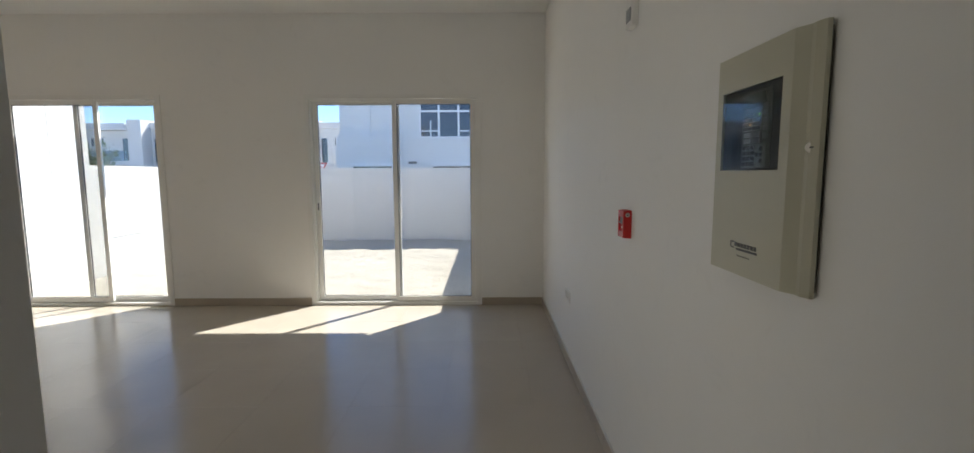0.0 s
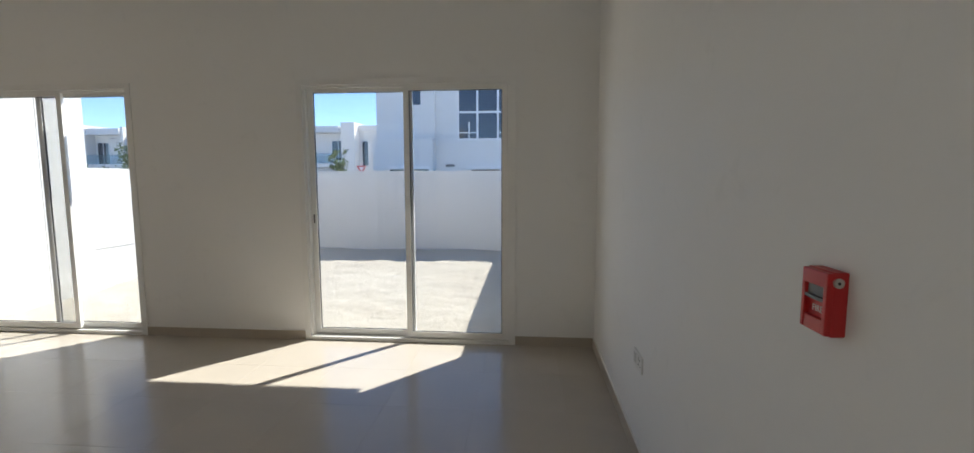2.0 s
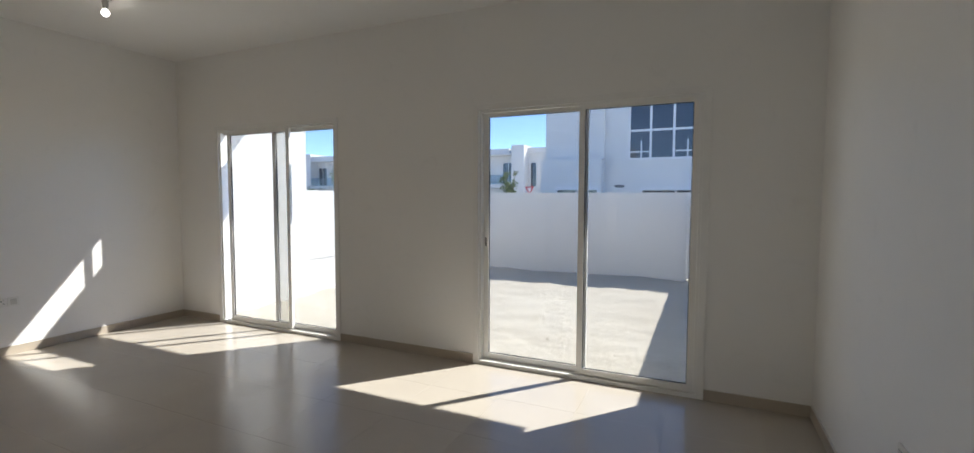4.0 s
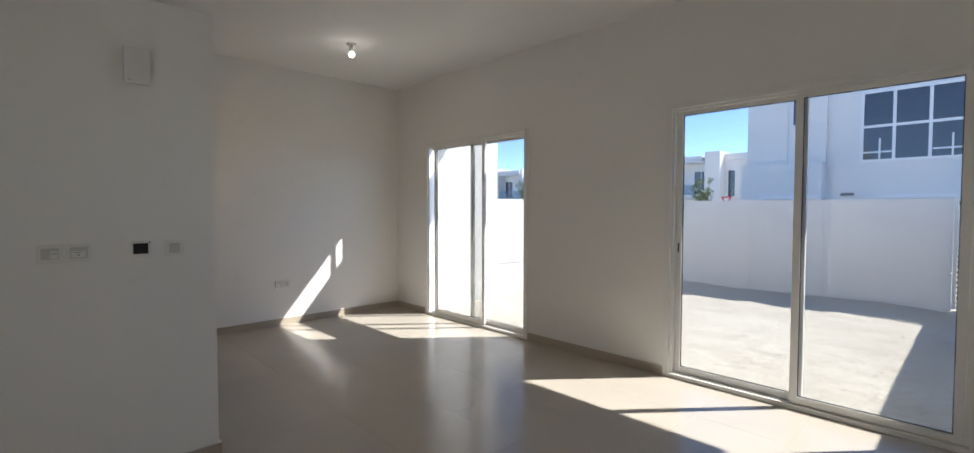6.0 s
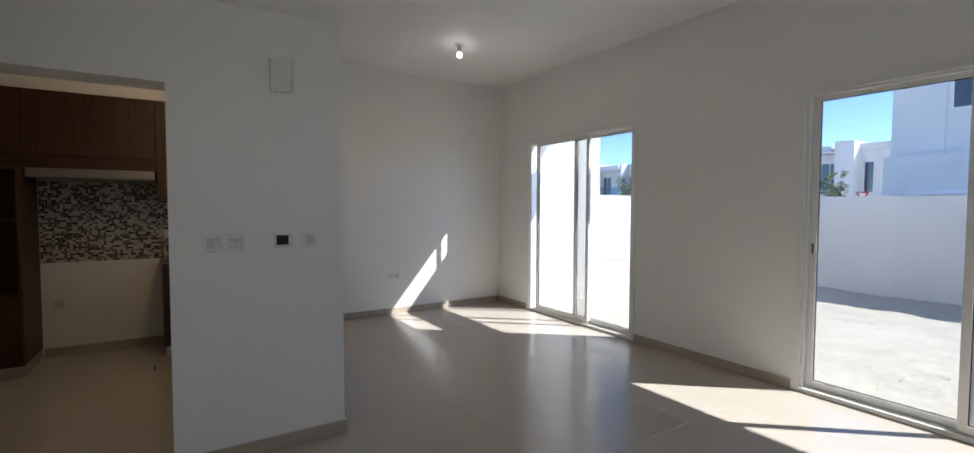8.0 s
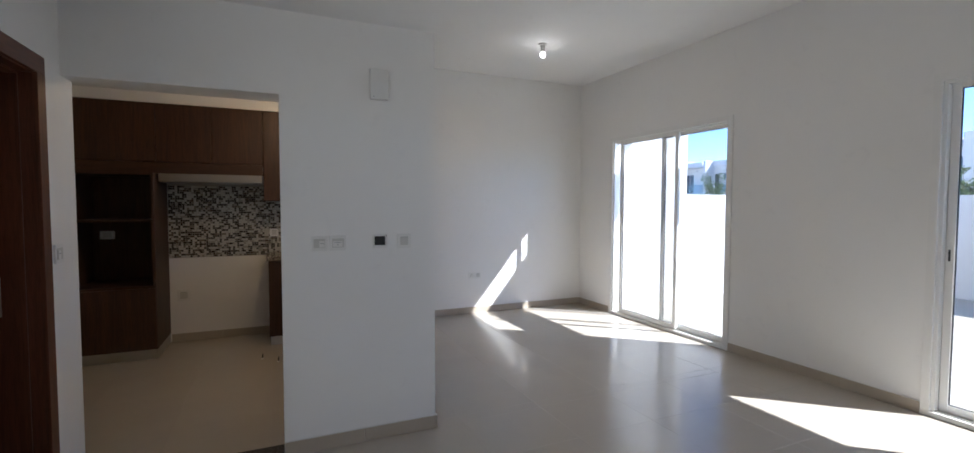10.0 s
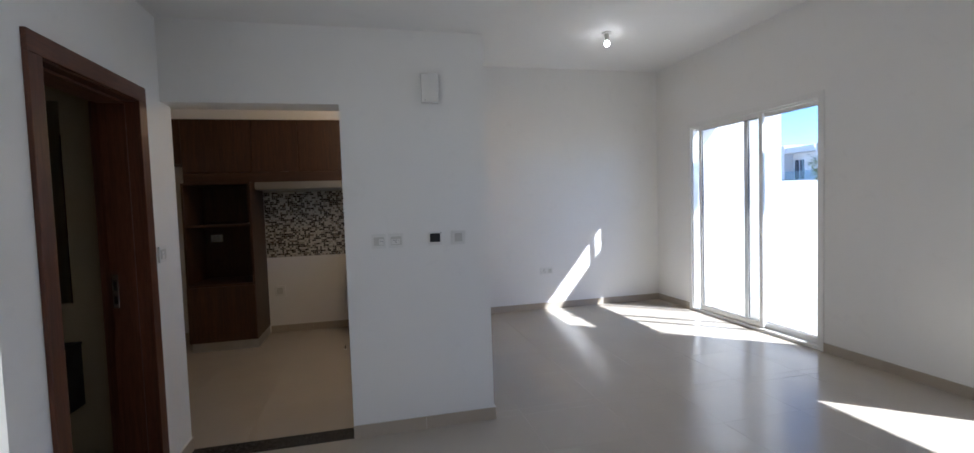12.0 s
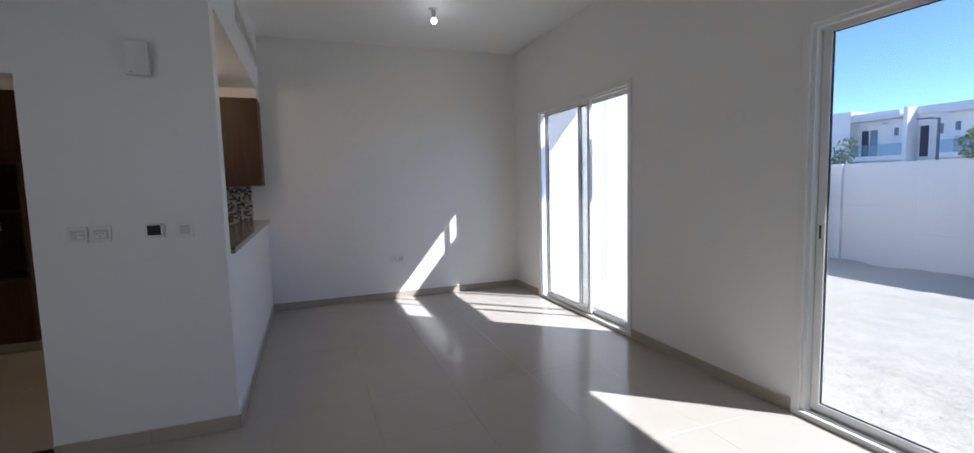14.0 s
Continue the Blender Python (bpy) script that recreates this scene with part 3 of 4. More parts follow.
def rocker(axis, wall, way, u0, u1, z0, z1, label, style):
    ob, put, th = plate("light_switch" if style != "socket" else "wall_socket", axis, wall, way, u0, u1, z0, z1, label, "switch" if style != "socket" else "socket")
    w, h, cu, cz = u1 - u0, z1 - z0, (u0 + u1) / 2, (z0 + z1) / 2
    if style == "blank":
        put("rocker", u0 + 0.22 * w, u1 - 0.22 * w, z0 + 0.2 * h, z1 - 0.2 * h, th, th + 0.003, M_PLASTIC_OLD)
        put("seam", u0 + 0.24 * w, u1 - 0.24 * w, z1 - 0.25 * h, z1 - 0.235 * h, th + 0.003, th + 0.0035, M_GREYP, 0.0002)
    elif style == "double":
        put("surround", u0 + 0.16 * w, u1 - 0.12 * w, z0 + 0.2 * h, z1 - 0.2 * h, th, th + 0.002, M_PLASTIC_OLD)
        put("rocker", cu + 0.02 * w, u1 - 0.16 * w, z0 + 0.24 * h, z1 - 0.34 * h, th + 0.002, th + 0.006, M_PLASTIC)
        put("mark", cu + 0.08 * w, u1 - 0.2 * w, cz - 0.01 * h, cz + 0.03 * h, th + 0.006, th + 0.0065, M_GREYP, 0.0002)
    elif style == "key":
        put("surround", u0 + 0.16 * w, u1 - 0.12 * w, z0 + 0.2 * h, z1 - 0.2 * h, th, th + 0.002, M_PLASTIC_OLD)
        put("rocker", u0 + 0.2 * w, u1 - 0.22 * w, z0 + 0.26 * h, z1 - 0.38 * h, th + 0.002, th + 0.006, M_PLASTIC)
        put("mark", u0 + 0.28 * w, u1 - 0.3 * w, cz + 0.02 * h, cz + 0.05 * h, th + 0.006, th + 0.0065, M_GREYP, 0.0002)
        put("indicator", cu - 0.03 * w, cu + 0.03 * w, cz - 0.14 * h, cz - 0.08 * h, th + 0.006, th + 0.0068, M_BLACK, 0.0002)
    elif style == "socket":
        put("pin_hole", cu - 0.05 * w, cu + 0.05 * w, cz + 0.10 * h, cz + 0.24 * h, th, th + 0.0006, M_BLACK, 0.0002)
        put("pin_hole", u0 + 0.2 * w, u0 + 0.34 * w, cz - 0.16 * h, cz - 0.08 * h, th, th + 0.0006, M_BLACK, 0.0002)
        put("pin_hole", u1 - 0.34 * w, u1 - 0.2 * w, cz - 0.16 * h, cz - 0.08 * h, th, th + 0.0006, M_BLACK, 0.0002)
        put("rocker", u0 + 0.62 * w, u0 + 0.76 * w, z1 - 0.3 * h, z1 - 0.14 * h, th, th + 0.004, M_PLASTIC_OLD)
    return ob


rocker("y", PIER, 1, 3.637, 3.727, 1.208, 1.298, "white two gang light switch on the kitchen wall", "double")
rocker("y", PIER, 1, 3.742, 3.836, 1.208, 1.298, "white switch with a key mark on the kitchen wall", "key")
rocker("y", PIER, 1, 4.150, 4.240, 1.210, 1.300, "white blank switch beside the thermostat", "blank")
rocker("x", DOORWALL, 1, -2.995, -2.905, 1.205, 1.295, "white light switch between washroom door and kitchen", "double")
rocker("y", WEST, 1, 5.838, 5.925, 0.475, 0.562, "white single wall socket low on the end wall", "socket")
rocker("y", WEST, 1, 5.930, 6.017, 0.475, 0.562, "white single data socket low on the end wall", "blank")
rocker("y", EAST, -1, 5.865, 5.950, 0.500, 0.588, "white wall socket low on the long wall", "socket")
rocker("y", EAST, -1, 5.958, 6.045, 0.500, 0.588, "white television socket low on the long wall", "blank")
rocker("y", WEST, 1, 2.468, 2.590, 0.440, 0.560, "grey lit white cooker outlet on the kitchen wall", "blank")
rocker("y", WEST + 0.02, 1, 1.800 + 0.02, 1.945, 1.125, 1.210, "white socket at the back of the oven niche", "blank")
rocker("y", WEST + 0.006, 1, 3.385, 3.475, 1.115, 1.205, "white switch set in the mosaic", "blank")

ob, put, th = plate("thermostat", "y", PIER, 1, 3.997, 4.088, 1.213, 1.300, "white thermostat with a dark screen on the kitchen wall", "thermostat")
put("screen", 4.008, 4.074, 1.232, 1.288, th, th + 0.002, M_BLACK, 0.0005, "black glossy display")
put("sensor", 4.078, 4.083, 1.289, 1.295, th, th + 0.001, M_BLACK, 0.0003)

# door chime with wavy raised lines
chime = base("door_chime", PIER, 4.04, 2.128, "white door chime box with a wavy relief on the kitchen wall", "door chime")
bm = bmesh.new()
softbox(bm, PIER, PIER + 0.012, 3.988, 4.092, 2.128, 2.305, 0.003)
part("back_plate", bm, M_GREYP, chime)
bm = bmesh.new()
softbox(bm, PIER + 0.012, PIER + 0.042, 3.985, 4.095, 2.125, 2.308, 0.005, 3)
part("cover", bm, M_PLASTIC, chime)
bm = bmesh.new()
for k in range(5):
    yy = 4.030 + k * 0.014
    for i in range(22):
        z = 2.135 + i * 0.0078
        a = yy + 0.004 * math.sin(z * 55 + k * 0.4)
        b_ = yy + 0.004 * math.sin((z + 0.0078) * 55 + k * 0.4)
        cyl(bm, (PIER + 0.042, a, z), (PIER + 0.042, b_, z + 0.0078), 0.0014, seg=6)
part("wave_relief", bm, M_PLASTIC, chime)
bm = bmesh.new()
softbox(bm, PIER + 0.042, PIER + 0.0428, 4.000, 4.014, 2.138, 2.1415, 0.0002)
part("mark", bm, M_GREYP, chime)

# bulb on its holder
lamp = base("ceiling_lamp", -4.70, 6.17, HIGH - 0.17, "bare lit bulb in a white holder on the ceiling", "ceiling lamp")
bm = bmesh.new()
cyl(bm, (-4.70, 6.17, HIGH - 0.014), (-4.70, 6.17, HIGH), 0.050, 0.052, 28)
part("ceiling_rose", bm, M_PLASTIC, lamp, smooth=False)
bm = bmesh.new()
cyl(bm, (-4.70, 6.17, HIGH - 0.085), (-4.70, 6.17, HIGH - 0.014), 0.021, 0.026, 24)
part("holder", bm, M_PLASTIC_OLD, lamp)
bm = bmesh.new()
ball(bm, (-4.70, 6.17, HIGH - 0.115), 0.032, 24, 1.0)
part("bulb", bm, M_BULB, lamp, "glowing white glass bulb", smooth=True)

# supply air grille on the bulkhead
grille = base("air_grille", -5.1, STEP, 2.86, "white linear air grille on the bulkhead above the pass-through", "air grille")
bm = bmesh.new()
ring(bm, -5.90, -4.30, 2.85, 3.03, 0.022, STEP, STEP + 0.012)
part("frame", bm, M_PLASTIC, grille)
# flat dark sheet: its colour stands in for the shaded depth between slats
bm = bmesh.new()
box(bm, -5.878, -4.322, STEP, STEP + 0.002, 2.872, 3.008)
part("slat_shade", bm, M_GREYKEY, grille, "flat dark sheet as the shade behind the slats")
for k in range(9):
    bm = bmesh.new()
    z = 2.880 + k * 0.0145
    softbox(bm, -5.878, -4.322, STEP + 0.002, STEP + 0.010, z, z + 0.006, 0.001, 1)
    part("slat", bm, M_PLASTIC_OLD, grille)

# fire alarm panel on the long wall
fap = base("fire_alarm_panel", EAST, 3.37, 1.25, "beige metal fire alarm panel with a dark glazed window, closed", "alarm panel")
bm = bmesh.new()
softbox(bm, EAST - 0.012, EAST, 3.163, 3.522, 1.268, 1.782, 0.002)
part("back_box", bm, M_BLACK, fap, "black gap frame")
X0, X1 = EAST - 0.012, EAST - 0.040
bm = bmesh.new()
prof = [(3.150, X0), (3.152, X0 - 0.008), (3.172, X1 + 0.013), (3.186, X1 + 0.015), (3.215, X1), (3.520, X1), (3.530, X1 + 0.010), (3.530, X0)]
Z0, Z1 = 1.26, 1.79
WY0, WY1, WZ0, WZ1 = 3.246, 3.492, 1.512, 1.705
lo = [bm.verts.new((x, y, Z0)) for y, x in prof]
hi = [bm.verts.new((x, y, Z1)) for y, x in prof]
for i in range(len(prof)):
    k = (i + 1) % len(prof)
    if i != 4:
        bm.faces.new((lo[i], lo[k], hi[k], hi[i]))
bm.faces.new(lo)
bm.faces.new(hi[::-1])
w = [bm.verts.new((X1, y, z)) for y, z in ((WY0, WZ0), (WY1, WZ0), (WY1, WZ1), (WY0, WZ1))]
d = [bm.verts.new((X1 + 0.010, y, z)) for y, z in ((WY0, WZ0), (WY1, WZ0), (WY1, WZ1), (WY0, WZ1))]
o = [lo[4], lo[5], hi[5], hi[4]]
for i in range(4):
    k = (i + 1) % 4
    bm.faces.new((o[i], o[k], w[k], w[i]))
    bm.faces.new((w[i], w[k], d[k], d[i]))
bm.faces.new(d)
part("panel_door", bm, M_PANEL, fap)
def chips(name, mat, places, label="", x0=0.0015, x1=0.004):
    """Small raised pieces on the control board: y0, y1, z0, z1 each."""
    bm = bmesh.new()
    for y0, y1, z0, z1 in places:
        softbox(bm, X1 + x0, X1 + x1, y0, y1, z0, z1, 0.0008, 1)
    return part(name, bm, mat, fap, label, kind="stuff" if len(places) > 1 else "")


bm = bmesh.new()
box(bm, X1 + 0.006, X1 + 0.0095, WY0 + 0.001, WY1 - 0.001, WZ0 + 0.001, WZ1 - 0.001)
part("inner_panel", bm, M_BLACK, fap, "black inner panel")
bm = bmesh.new()
softbox(bm, X1 + 0.004, X1 + 0.006, 3.285, 3.402, WZ0 + 0.006, WZ1 - 0.012, 0.001)
part("control_board", bm, M_BOARD, fap, "grey control board")
chips("display", M_SIGNFACE, [(3.305, 3.392, 1.655, 1.686)], "grey green display")
chips("side_key", M_GREYP, [(3.296, 3.314, z, z + 0.012) for z in (1.583, 1.600, 1.617, 1.634, 1.649)])
chips("indicator_edge", M_PLASTIC_OLD, [(y - 0.001, y + 0.031, z - 0.001, z + 0.0085) for y in (3.324, 3.360) for z in (1.604, 1.614, 1.624, 1.634)], "", 0.0025, 0.004)
chips("indicator_field", M_BLACK, [(y, y + 0.030, z, z + 0.0075) for y in (3.324, 3.360) for z in (1.604, 1.614, 1.624, 1.634)])
chips("label_strip", M_PLASTIC_OLD, [(3.362, 3.390, 1.588, 1.599), (3.362, 3.390, 1.574, 1.585)], "white label strips")
chips("label_strip", M_GREYKEY, [(3.326, 3.352, 1.588, 1.599), (3.326, 3.352, 1.574, 1.585)])
chips("key_surround", M_GREYP, [(3.338, 3.396, 1.518, 1.572), (3.300, 3.336, 1.518, 1.572)], "", 0.003, 0.0042)
chips("number_key", M_BLACK, [(3.342 + i * 0.018, 3.356 + i * 0.018, 1.522 + j * 0.0125, 1.531 + j * 0.0125) for i in range(3) for j in range(4)])
chips("arrow_key", M_BLACK, [(3.312, 3.322, 1.556, 1.565), (3.312, 3.322, 1.528, 1.537), (3.312, 3.322, 1.542, 1.551), (3.327, 3.337, 1.542, 1.551)])
chips("amber_light", M_AMBER, [(3.3615, 3.3645, 1.6155, 1.6185)], "lit amber lamp", 0.0005, 0.0015)
chips("green_light", M_GREEN, [(3.3255, 3.3280, 1.6355, 1.6380)], "lit green lamp", 0.0005, 0.0015)
bm = bmesh.new()
box(bm, X1 - 0.001, X1 + 0.0005, WY0 + 0.0005, WY1 - 0.0005, WZ0 + 0.0005, WZ1 - 0.0005)
part("window_glass", bm, M_COVER, fap, "tinted glossy window")
bm = bmesh.new()
cyl(bm, (X0 - 0.004, 3.176, 1.555), (X0 - 0.013, 3.168, 1.555), 0.0105, seg=24)
lock = part("lock", bm, M_SATIN, fap, "round chrome key lock")
bm = bmesh.new()
softbox(bm, X0 - 0.0150, X0 - 0.012, 3.162, 3.173, 1.5535, 1.5565, 0.0005, 1)
part("key_slot", bm, M_BLACK, lock)
bm = bmesh.new()
for i in range(7):
    softbox(bm, X1 - 0.0012, X1, 3.307 + i * 0.0138, 3.3175 + i * 0.0138, 1.328, 1.338, 0.0003, 1)
softbox(bm, X1 - 0.0012, X1, 3.303, 3.392, 1.3195, 1.3250, 0.0003, 1)
softbox(bm, X1 - 0.0012, X1, 3.404, 3.420, 1.3370, 1.3400, 0.0003, 1)
softbox(bm, X1 - 0.0012, X1, 3.4165, 3.420, 1.3260, 1.3370, 0.0003, 1)
softbox(bm, X1 - 0.0012, X1, 3.404, 3.4165, 1.3230, 1.3260, 0.0003, 1)
for i in range(8):
    softbox(bm, X1 - 0.0012, X1, 3.334 + i * 0.0072, 3.3365 + i * 0.0072, 1.3045, 1.3085, 0.0003, 1)
part("maker_mark", bm, M_BLACK, fap, "dark grey lettering as plain bars", kind="stuff")

# manual call point
mcp = base("fire_call_point", EAST, 4.417, 1.207, "red manual fire call point on the long wall", "call point")
CY0, CY1, CZ0, CZ1, CX = 4.363, 4.448, 1.215, 1.341, EAST - 0.039
bm = bmesh.new()
softbox(bm, CX + 0.010, EAST, CY0, CY1, CZ0, CZ1, 0.004, 3)
softbox(bm, CX, CX + 0.014, CY0 + 0.001, CY0 + 0.014, CZ0 + 0.002, CZ1 - 0.002, 0.003)
softbox(bm, CX, CX + 0.014, CY1 - 0.012, CY1 - 0.001, CZ0 + 0.002, CZ1 - 0.002, 0.003)
softbox(bm, CX, CX + 0.014, CY0 + 0.006, CY1 - 0.006, CZ1 - 0.032, CZ1 - 0.002, 0.003)
part("case", bm, M_RED, mcp)
bm = bmesh.new()
softbox(bm, CX + 0.001, CX + 0.012, CY0 + 0.014, CY1 - 0.012, CZ0 + 0.002, CZ0 + 0.030, 0.002)
part("lower_flap", bm, M_RED, mcp)
bm = bmesh.new()
softbox(bm, CX + 0.007, CX + 0.010, CY0 + 0.014, CY1 - 0.012, CZ0 + 0.062, CZ1 - 0.033, 0.001)
part("break_glass", bm, M_GREYKEY, mcp, "grey break glass")
bm = bmesh.new()
softbox(bm, CX + 0.001, CX + 0.007, CY0 + 0.013, CY1 - 0.010, CZ0 + 0.066, CZ0 + 0.072, 0.001)
part("press_bar", bm, M_GREYKEY, mcp, "thin grey bar")
bm = bmesh.new()
cyl(bm, (EAST - 0.020, CY0 + 0.001, CZ1 - 0.020), (EAST - 0.020, CY0 - 0.003, CZ1 - 0.020), 0.0095, seg=24)
lockface = part("test_lock", bm, M_STEEL, mcp, "round steel test lock")
bm = bmesh.new()
cyl(bm, (EAST - 0.020, CY0 - 0.003, CZ1 - 0.020), (EAST - 0.020, CY0 - 0.0036, CZ1 - 0.020), 0.003, seg=12)
part("key_slot", bm, M_BLACK, lockface)
font = bpy.data.curves.new("fire_word", "FONT")
font.body, font.size, font.extrude, font.align_x = "FIRE", 0.019, 0.0003, "CENTER"
word = new("fire_word", font)
bpy.context.view_layer.update()
me = bpy.data.meshes.new_from_object(word.evaluated_get(bpy.context.evaluated_depsgraph_get()))
bpy.data.objects.remove(word)
me.materials.clear()
me.materials.append(M_PLASTIC)
me.transform(Matrix.Translation((CX + 0.0095, (CY0 + CY1) / 2, CZ0 + 0.040)) @ Euler((radians(90), 0, radians(-90))).to_matrix().to_4x4())
word = new("fire_word", me)
word.parent = mcp
word.matrix_parent_inverse = Matrix.Translation(mcp.location).inverted()
tagged(word, "white word FIRE")

# small detector high on the same wall
det = base("motion_detector", EAST, 4.40, 2.14, "small white detector high on the long wall", "detector")
bm = bmesh.new()
softbox(bm, EAST - 0.030, EAST, 4.352, 4.440, 2.135, 2.330, 0.006, 3)
part("case", bm, M_PLASTIC, det)
bm = bmesh.new()
softbox(bm, EAST - 0.034, EAST - 0.029, 4.366, 4.426, 2.160, 2.215, 0.002)
part("lens", bm, M_GREYP, det, "grey lens window")

# ---- washroom door frame ----
wd = base("door_3", -2.395, DOORWALL, 0, "dark mahogany door frame of the washroom, its door standing open", "door frame", kind="structure")
bm = bmesh.new()
for a, b_ in ((-2.845, -2.765), (-2.030, -1.950)):
    softbox(bm, a, b_, DOORWALL, DOORWALL + 0.018, 0, 2.055, 0.003)
part("architrave_post", bm, M_DOORWOOD, wd)
bm = bmesh.new()
softbox(bm, -2.845, -1.950, DOORWALL, DOORWALL + 0.018, 2.055, 2.135, 0.003)
part("architrave_head", bm, M_DOORWOODX, wd)
bm = bmesh.new()
softbox(bm, -2.80, -2.768, 2.29, DOORWALL, 0, 2.05, 0.002)
softbox(bm, -2.032, -2.00, 2.29, DOORWALL, 0, 2.05, 0.002)
softbox(bm, -2.768, -2.756, 2.335, 2.452, 0, 2.05, 0.002)
softbox(bm, -2.044, -2.032, 2.335, 2.452, 0, 2.05, 0.002)
part("lining_post", bm, M_DOORWOOD, wd)
bm = bmesh.new()
softbox(bm, -2.80, -2.00, 2.29, DOORWALL, 2.05, 2.10, 0.002)
softbox(bm, -2.756, -2.044, 2.335, 2.452, 2.038, 2.050, 0.002)
part("lining_head", bm, M_DOORWOODX, wd)
bm = bmesh.new()
softbox(bm, -2.756, -2.753, 2.345, 2.372, 1.00, 1.17, 0.001)
strike = part("strike_plate", bm, M_STEEL, wd, "steel strike plate with two latch holes")
bm = bmesh.new()
box(bm, -2.7535, -2.752, 2.351, 2.366, 1.020, 1.062)
box(bm, -2.7535, -2.752, 2.351, 2.366, 1.090, 1.140)
part("latch_hole", bm, M_BLACK, strike)
# open leaf, swung into the washroom
leaf = base("washroom_door_leaf", -2.03, 2.29, 0.01, "dark mahogany door leaf swung open into the washroom", "door")
bm = bmesh.new()
softbox(bm, -2.075, -2.035, 1.60, 2.285, 0.010, 2.03, 0.002)
part("panel", bm, M_DOORWOOD, leaf)
bm = bmesh.new()
softbox(bm, -2.083, -2.075, 1.64, 1.68, 0.97, 1.15, 0.002)
cyl(bm, (-2.083, 1.66, 1.09), (-2.125, 1.66, 1.09), 0.009, seg=14)
cyl(bm, (-2.120, 1.655, 1.09), (-2.120, 1.78, 1.09), 0.009, seg=14)
part("lever_handle", bm, M_STEEL, leaf, "steel lever handle")

mirror = base("washroom_mirror", -2.95, 1.75, 1.0, "tall frameless mirror on the washroom wall", "mirror")
bm = bmesh.new()
softbox(bm, -2.95, -2.944, 1.42, 2.07, 1.01, 2.085, 0.001)
part("mirror_sheet", bm, M_MIRROR, mirror)
vanity = base("vanity_unit", -2.95, 1.75, 0.44, "black wall hung vanity unit with a pale basin", "vanity unit")
bm = bmesh.new()
softbox(bm, -2.95, -2.62, 1.42, 2.09, 0.455, 0.785, 0.004)
part("cabinet", bm, M_BLACK, vanity)
bm = bmesh.new()
softbox(bm, -2.95, -2.60, 1.40, 2.095, 0.786, 0.800, 0.004)
part("basin_top", bm, M_BLACK, vanity, "dark stone top")


# ---- houses beyond the wall ----
def window_unit(parent, x0, x1, y, z0, z1, cols, rows, fw=0.06, out=0.04):
    win = bmesh.new()
    ring(win, x0, x1, z0, z1, fw, y - out, y + 0.02)
    for i in range(1, cols):
        x = x0 + (x1 - x0) * i / cols
        box(win, x - fw / 2, x + fw / 2, y - out + 0.001, y + 0.02, z0 + fw, z1 - fw)
    for j in range(1, rows):
        z = z0 + (z1 - z0) * j / rows
        box(win, x0 + fw, x1 - fw, y - out + 0.004, y + 0.02, z - fw / 2, z + fw / 2)
    w_ob = part("window", win, M_FARTRIM, parent)
    for i in range(cols):
        for j in range(rows):
            bm = bmesh.new()
            a, b_ = x0 + (x1 - x0) * i / cols + fw / 2, x0 + (x1 - x0) * (i + 1) / cols - fw / 2
            c, d_ = z0 + (z1 - z0) * j / rows + fw / 2, z0 + (z1 - z0) * (j + 1) / rows - fw / 2
            box(bm, a, b_, y - 0.015, y - 0.004, c, d_)
            part("pane", bm, M_DARKGLASS, w_ob)


villa = base("villa", -2.0, 33.0, GROUND, "large white two storey villa with a tall gridded window", "house")
bm = bmesh.new()
box(bm, -8.19, -6.44, 29.84, 38, GROUND, 9.2)
box(bm, -6.44, -4.92, 29.9, 38, GROUND, 9.2)
part("wall", bm, M_OUTFAR, villa)
bm = bmesh.new()
box(bm, -4.92, 9.0, 30.1, 38, GROUND, 9.2)
part("wall", bm, M_OUTFAR, villa)
bm = bmesh.new()
box(bm, -8.24, -4.92, 29.2, 29.84, GROUND, 3.62)
box(bm, -8.24, -4.92, 29.17, 29.2, 2.46, 2.50)
part("garage_block", bm, M_OUTFAR, villa)
bm = bmesh.new()
box(bm, -4.92, 9.0, 30.07, 30.1, 3.42, 3.46)
part("string_course", bm, M_OUTFAR, villa)
window_unit(villa, -3.70, -0.30, 30.1, 3.55, 6.62, 3, 2, 0.11, 0.06)
for a, b_ in ((-3.62, -2.64), (-1.36, -0.38)):
    bm = bmesh.new()
    box(bm, a + 0.56, a + 0.62, 30.02, 30.07, 3.62, 4.55)
    box(bm, a, b_, 30.021, 30.069, 3.94, 4.00)
    part("casement_bar", bm, M_FARTRIM, villa)
window_unit(villa, -6.30, -5.62, 29.9, 5.42, 6.80, 1, 1, 0.07)
for a, b_ in ((-7.42, -5.00), (-3.05, 0.5)):
    y = 29.2 if a < -5 else 30.1
    bm = bmesh.new()
    box(bm, a, b_, y - 0.10, y, 1.98, 2.14)
    box(bm, a, a + 0.12, y - 0.08, y, GROUND, 1.98)
    box(bm, b_ - 0.12, b_, y - 0.08, y, GROUND, 1.98)
    g = part("garage_door_frame", bm, M_FARTRIM, villa)
    bm = bmesh.new()
    box(bm, a + 0.12, (a + b_) / 2 - 0.05, y - 0.05, y, 1.70, 1.94)
    box(bm, (a + b_) / 2 + 0.05, b_ - 0.12, y - 0.05, y, 1.70, 1.94)
    part("pane", bm, M_DARKGLASS, g)
bm = bmesh.new()
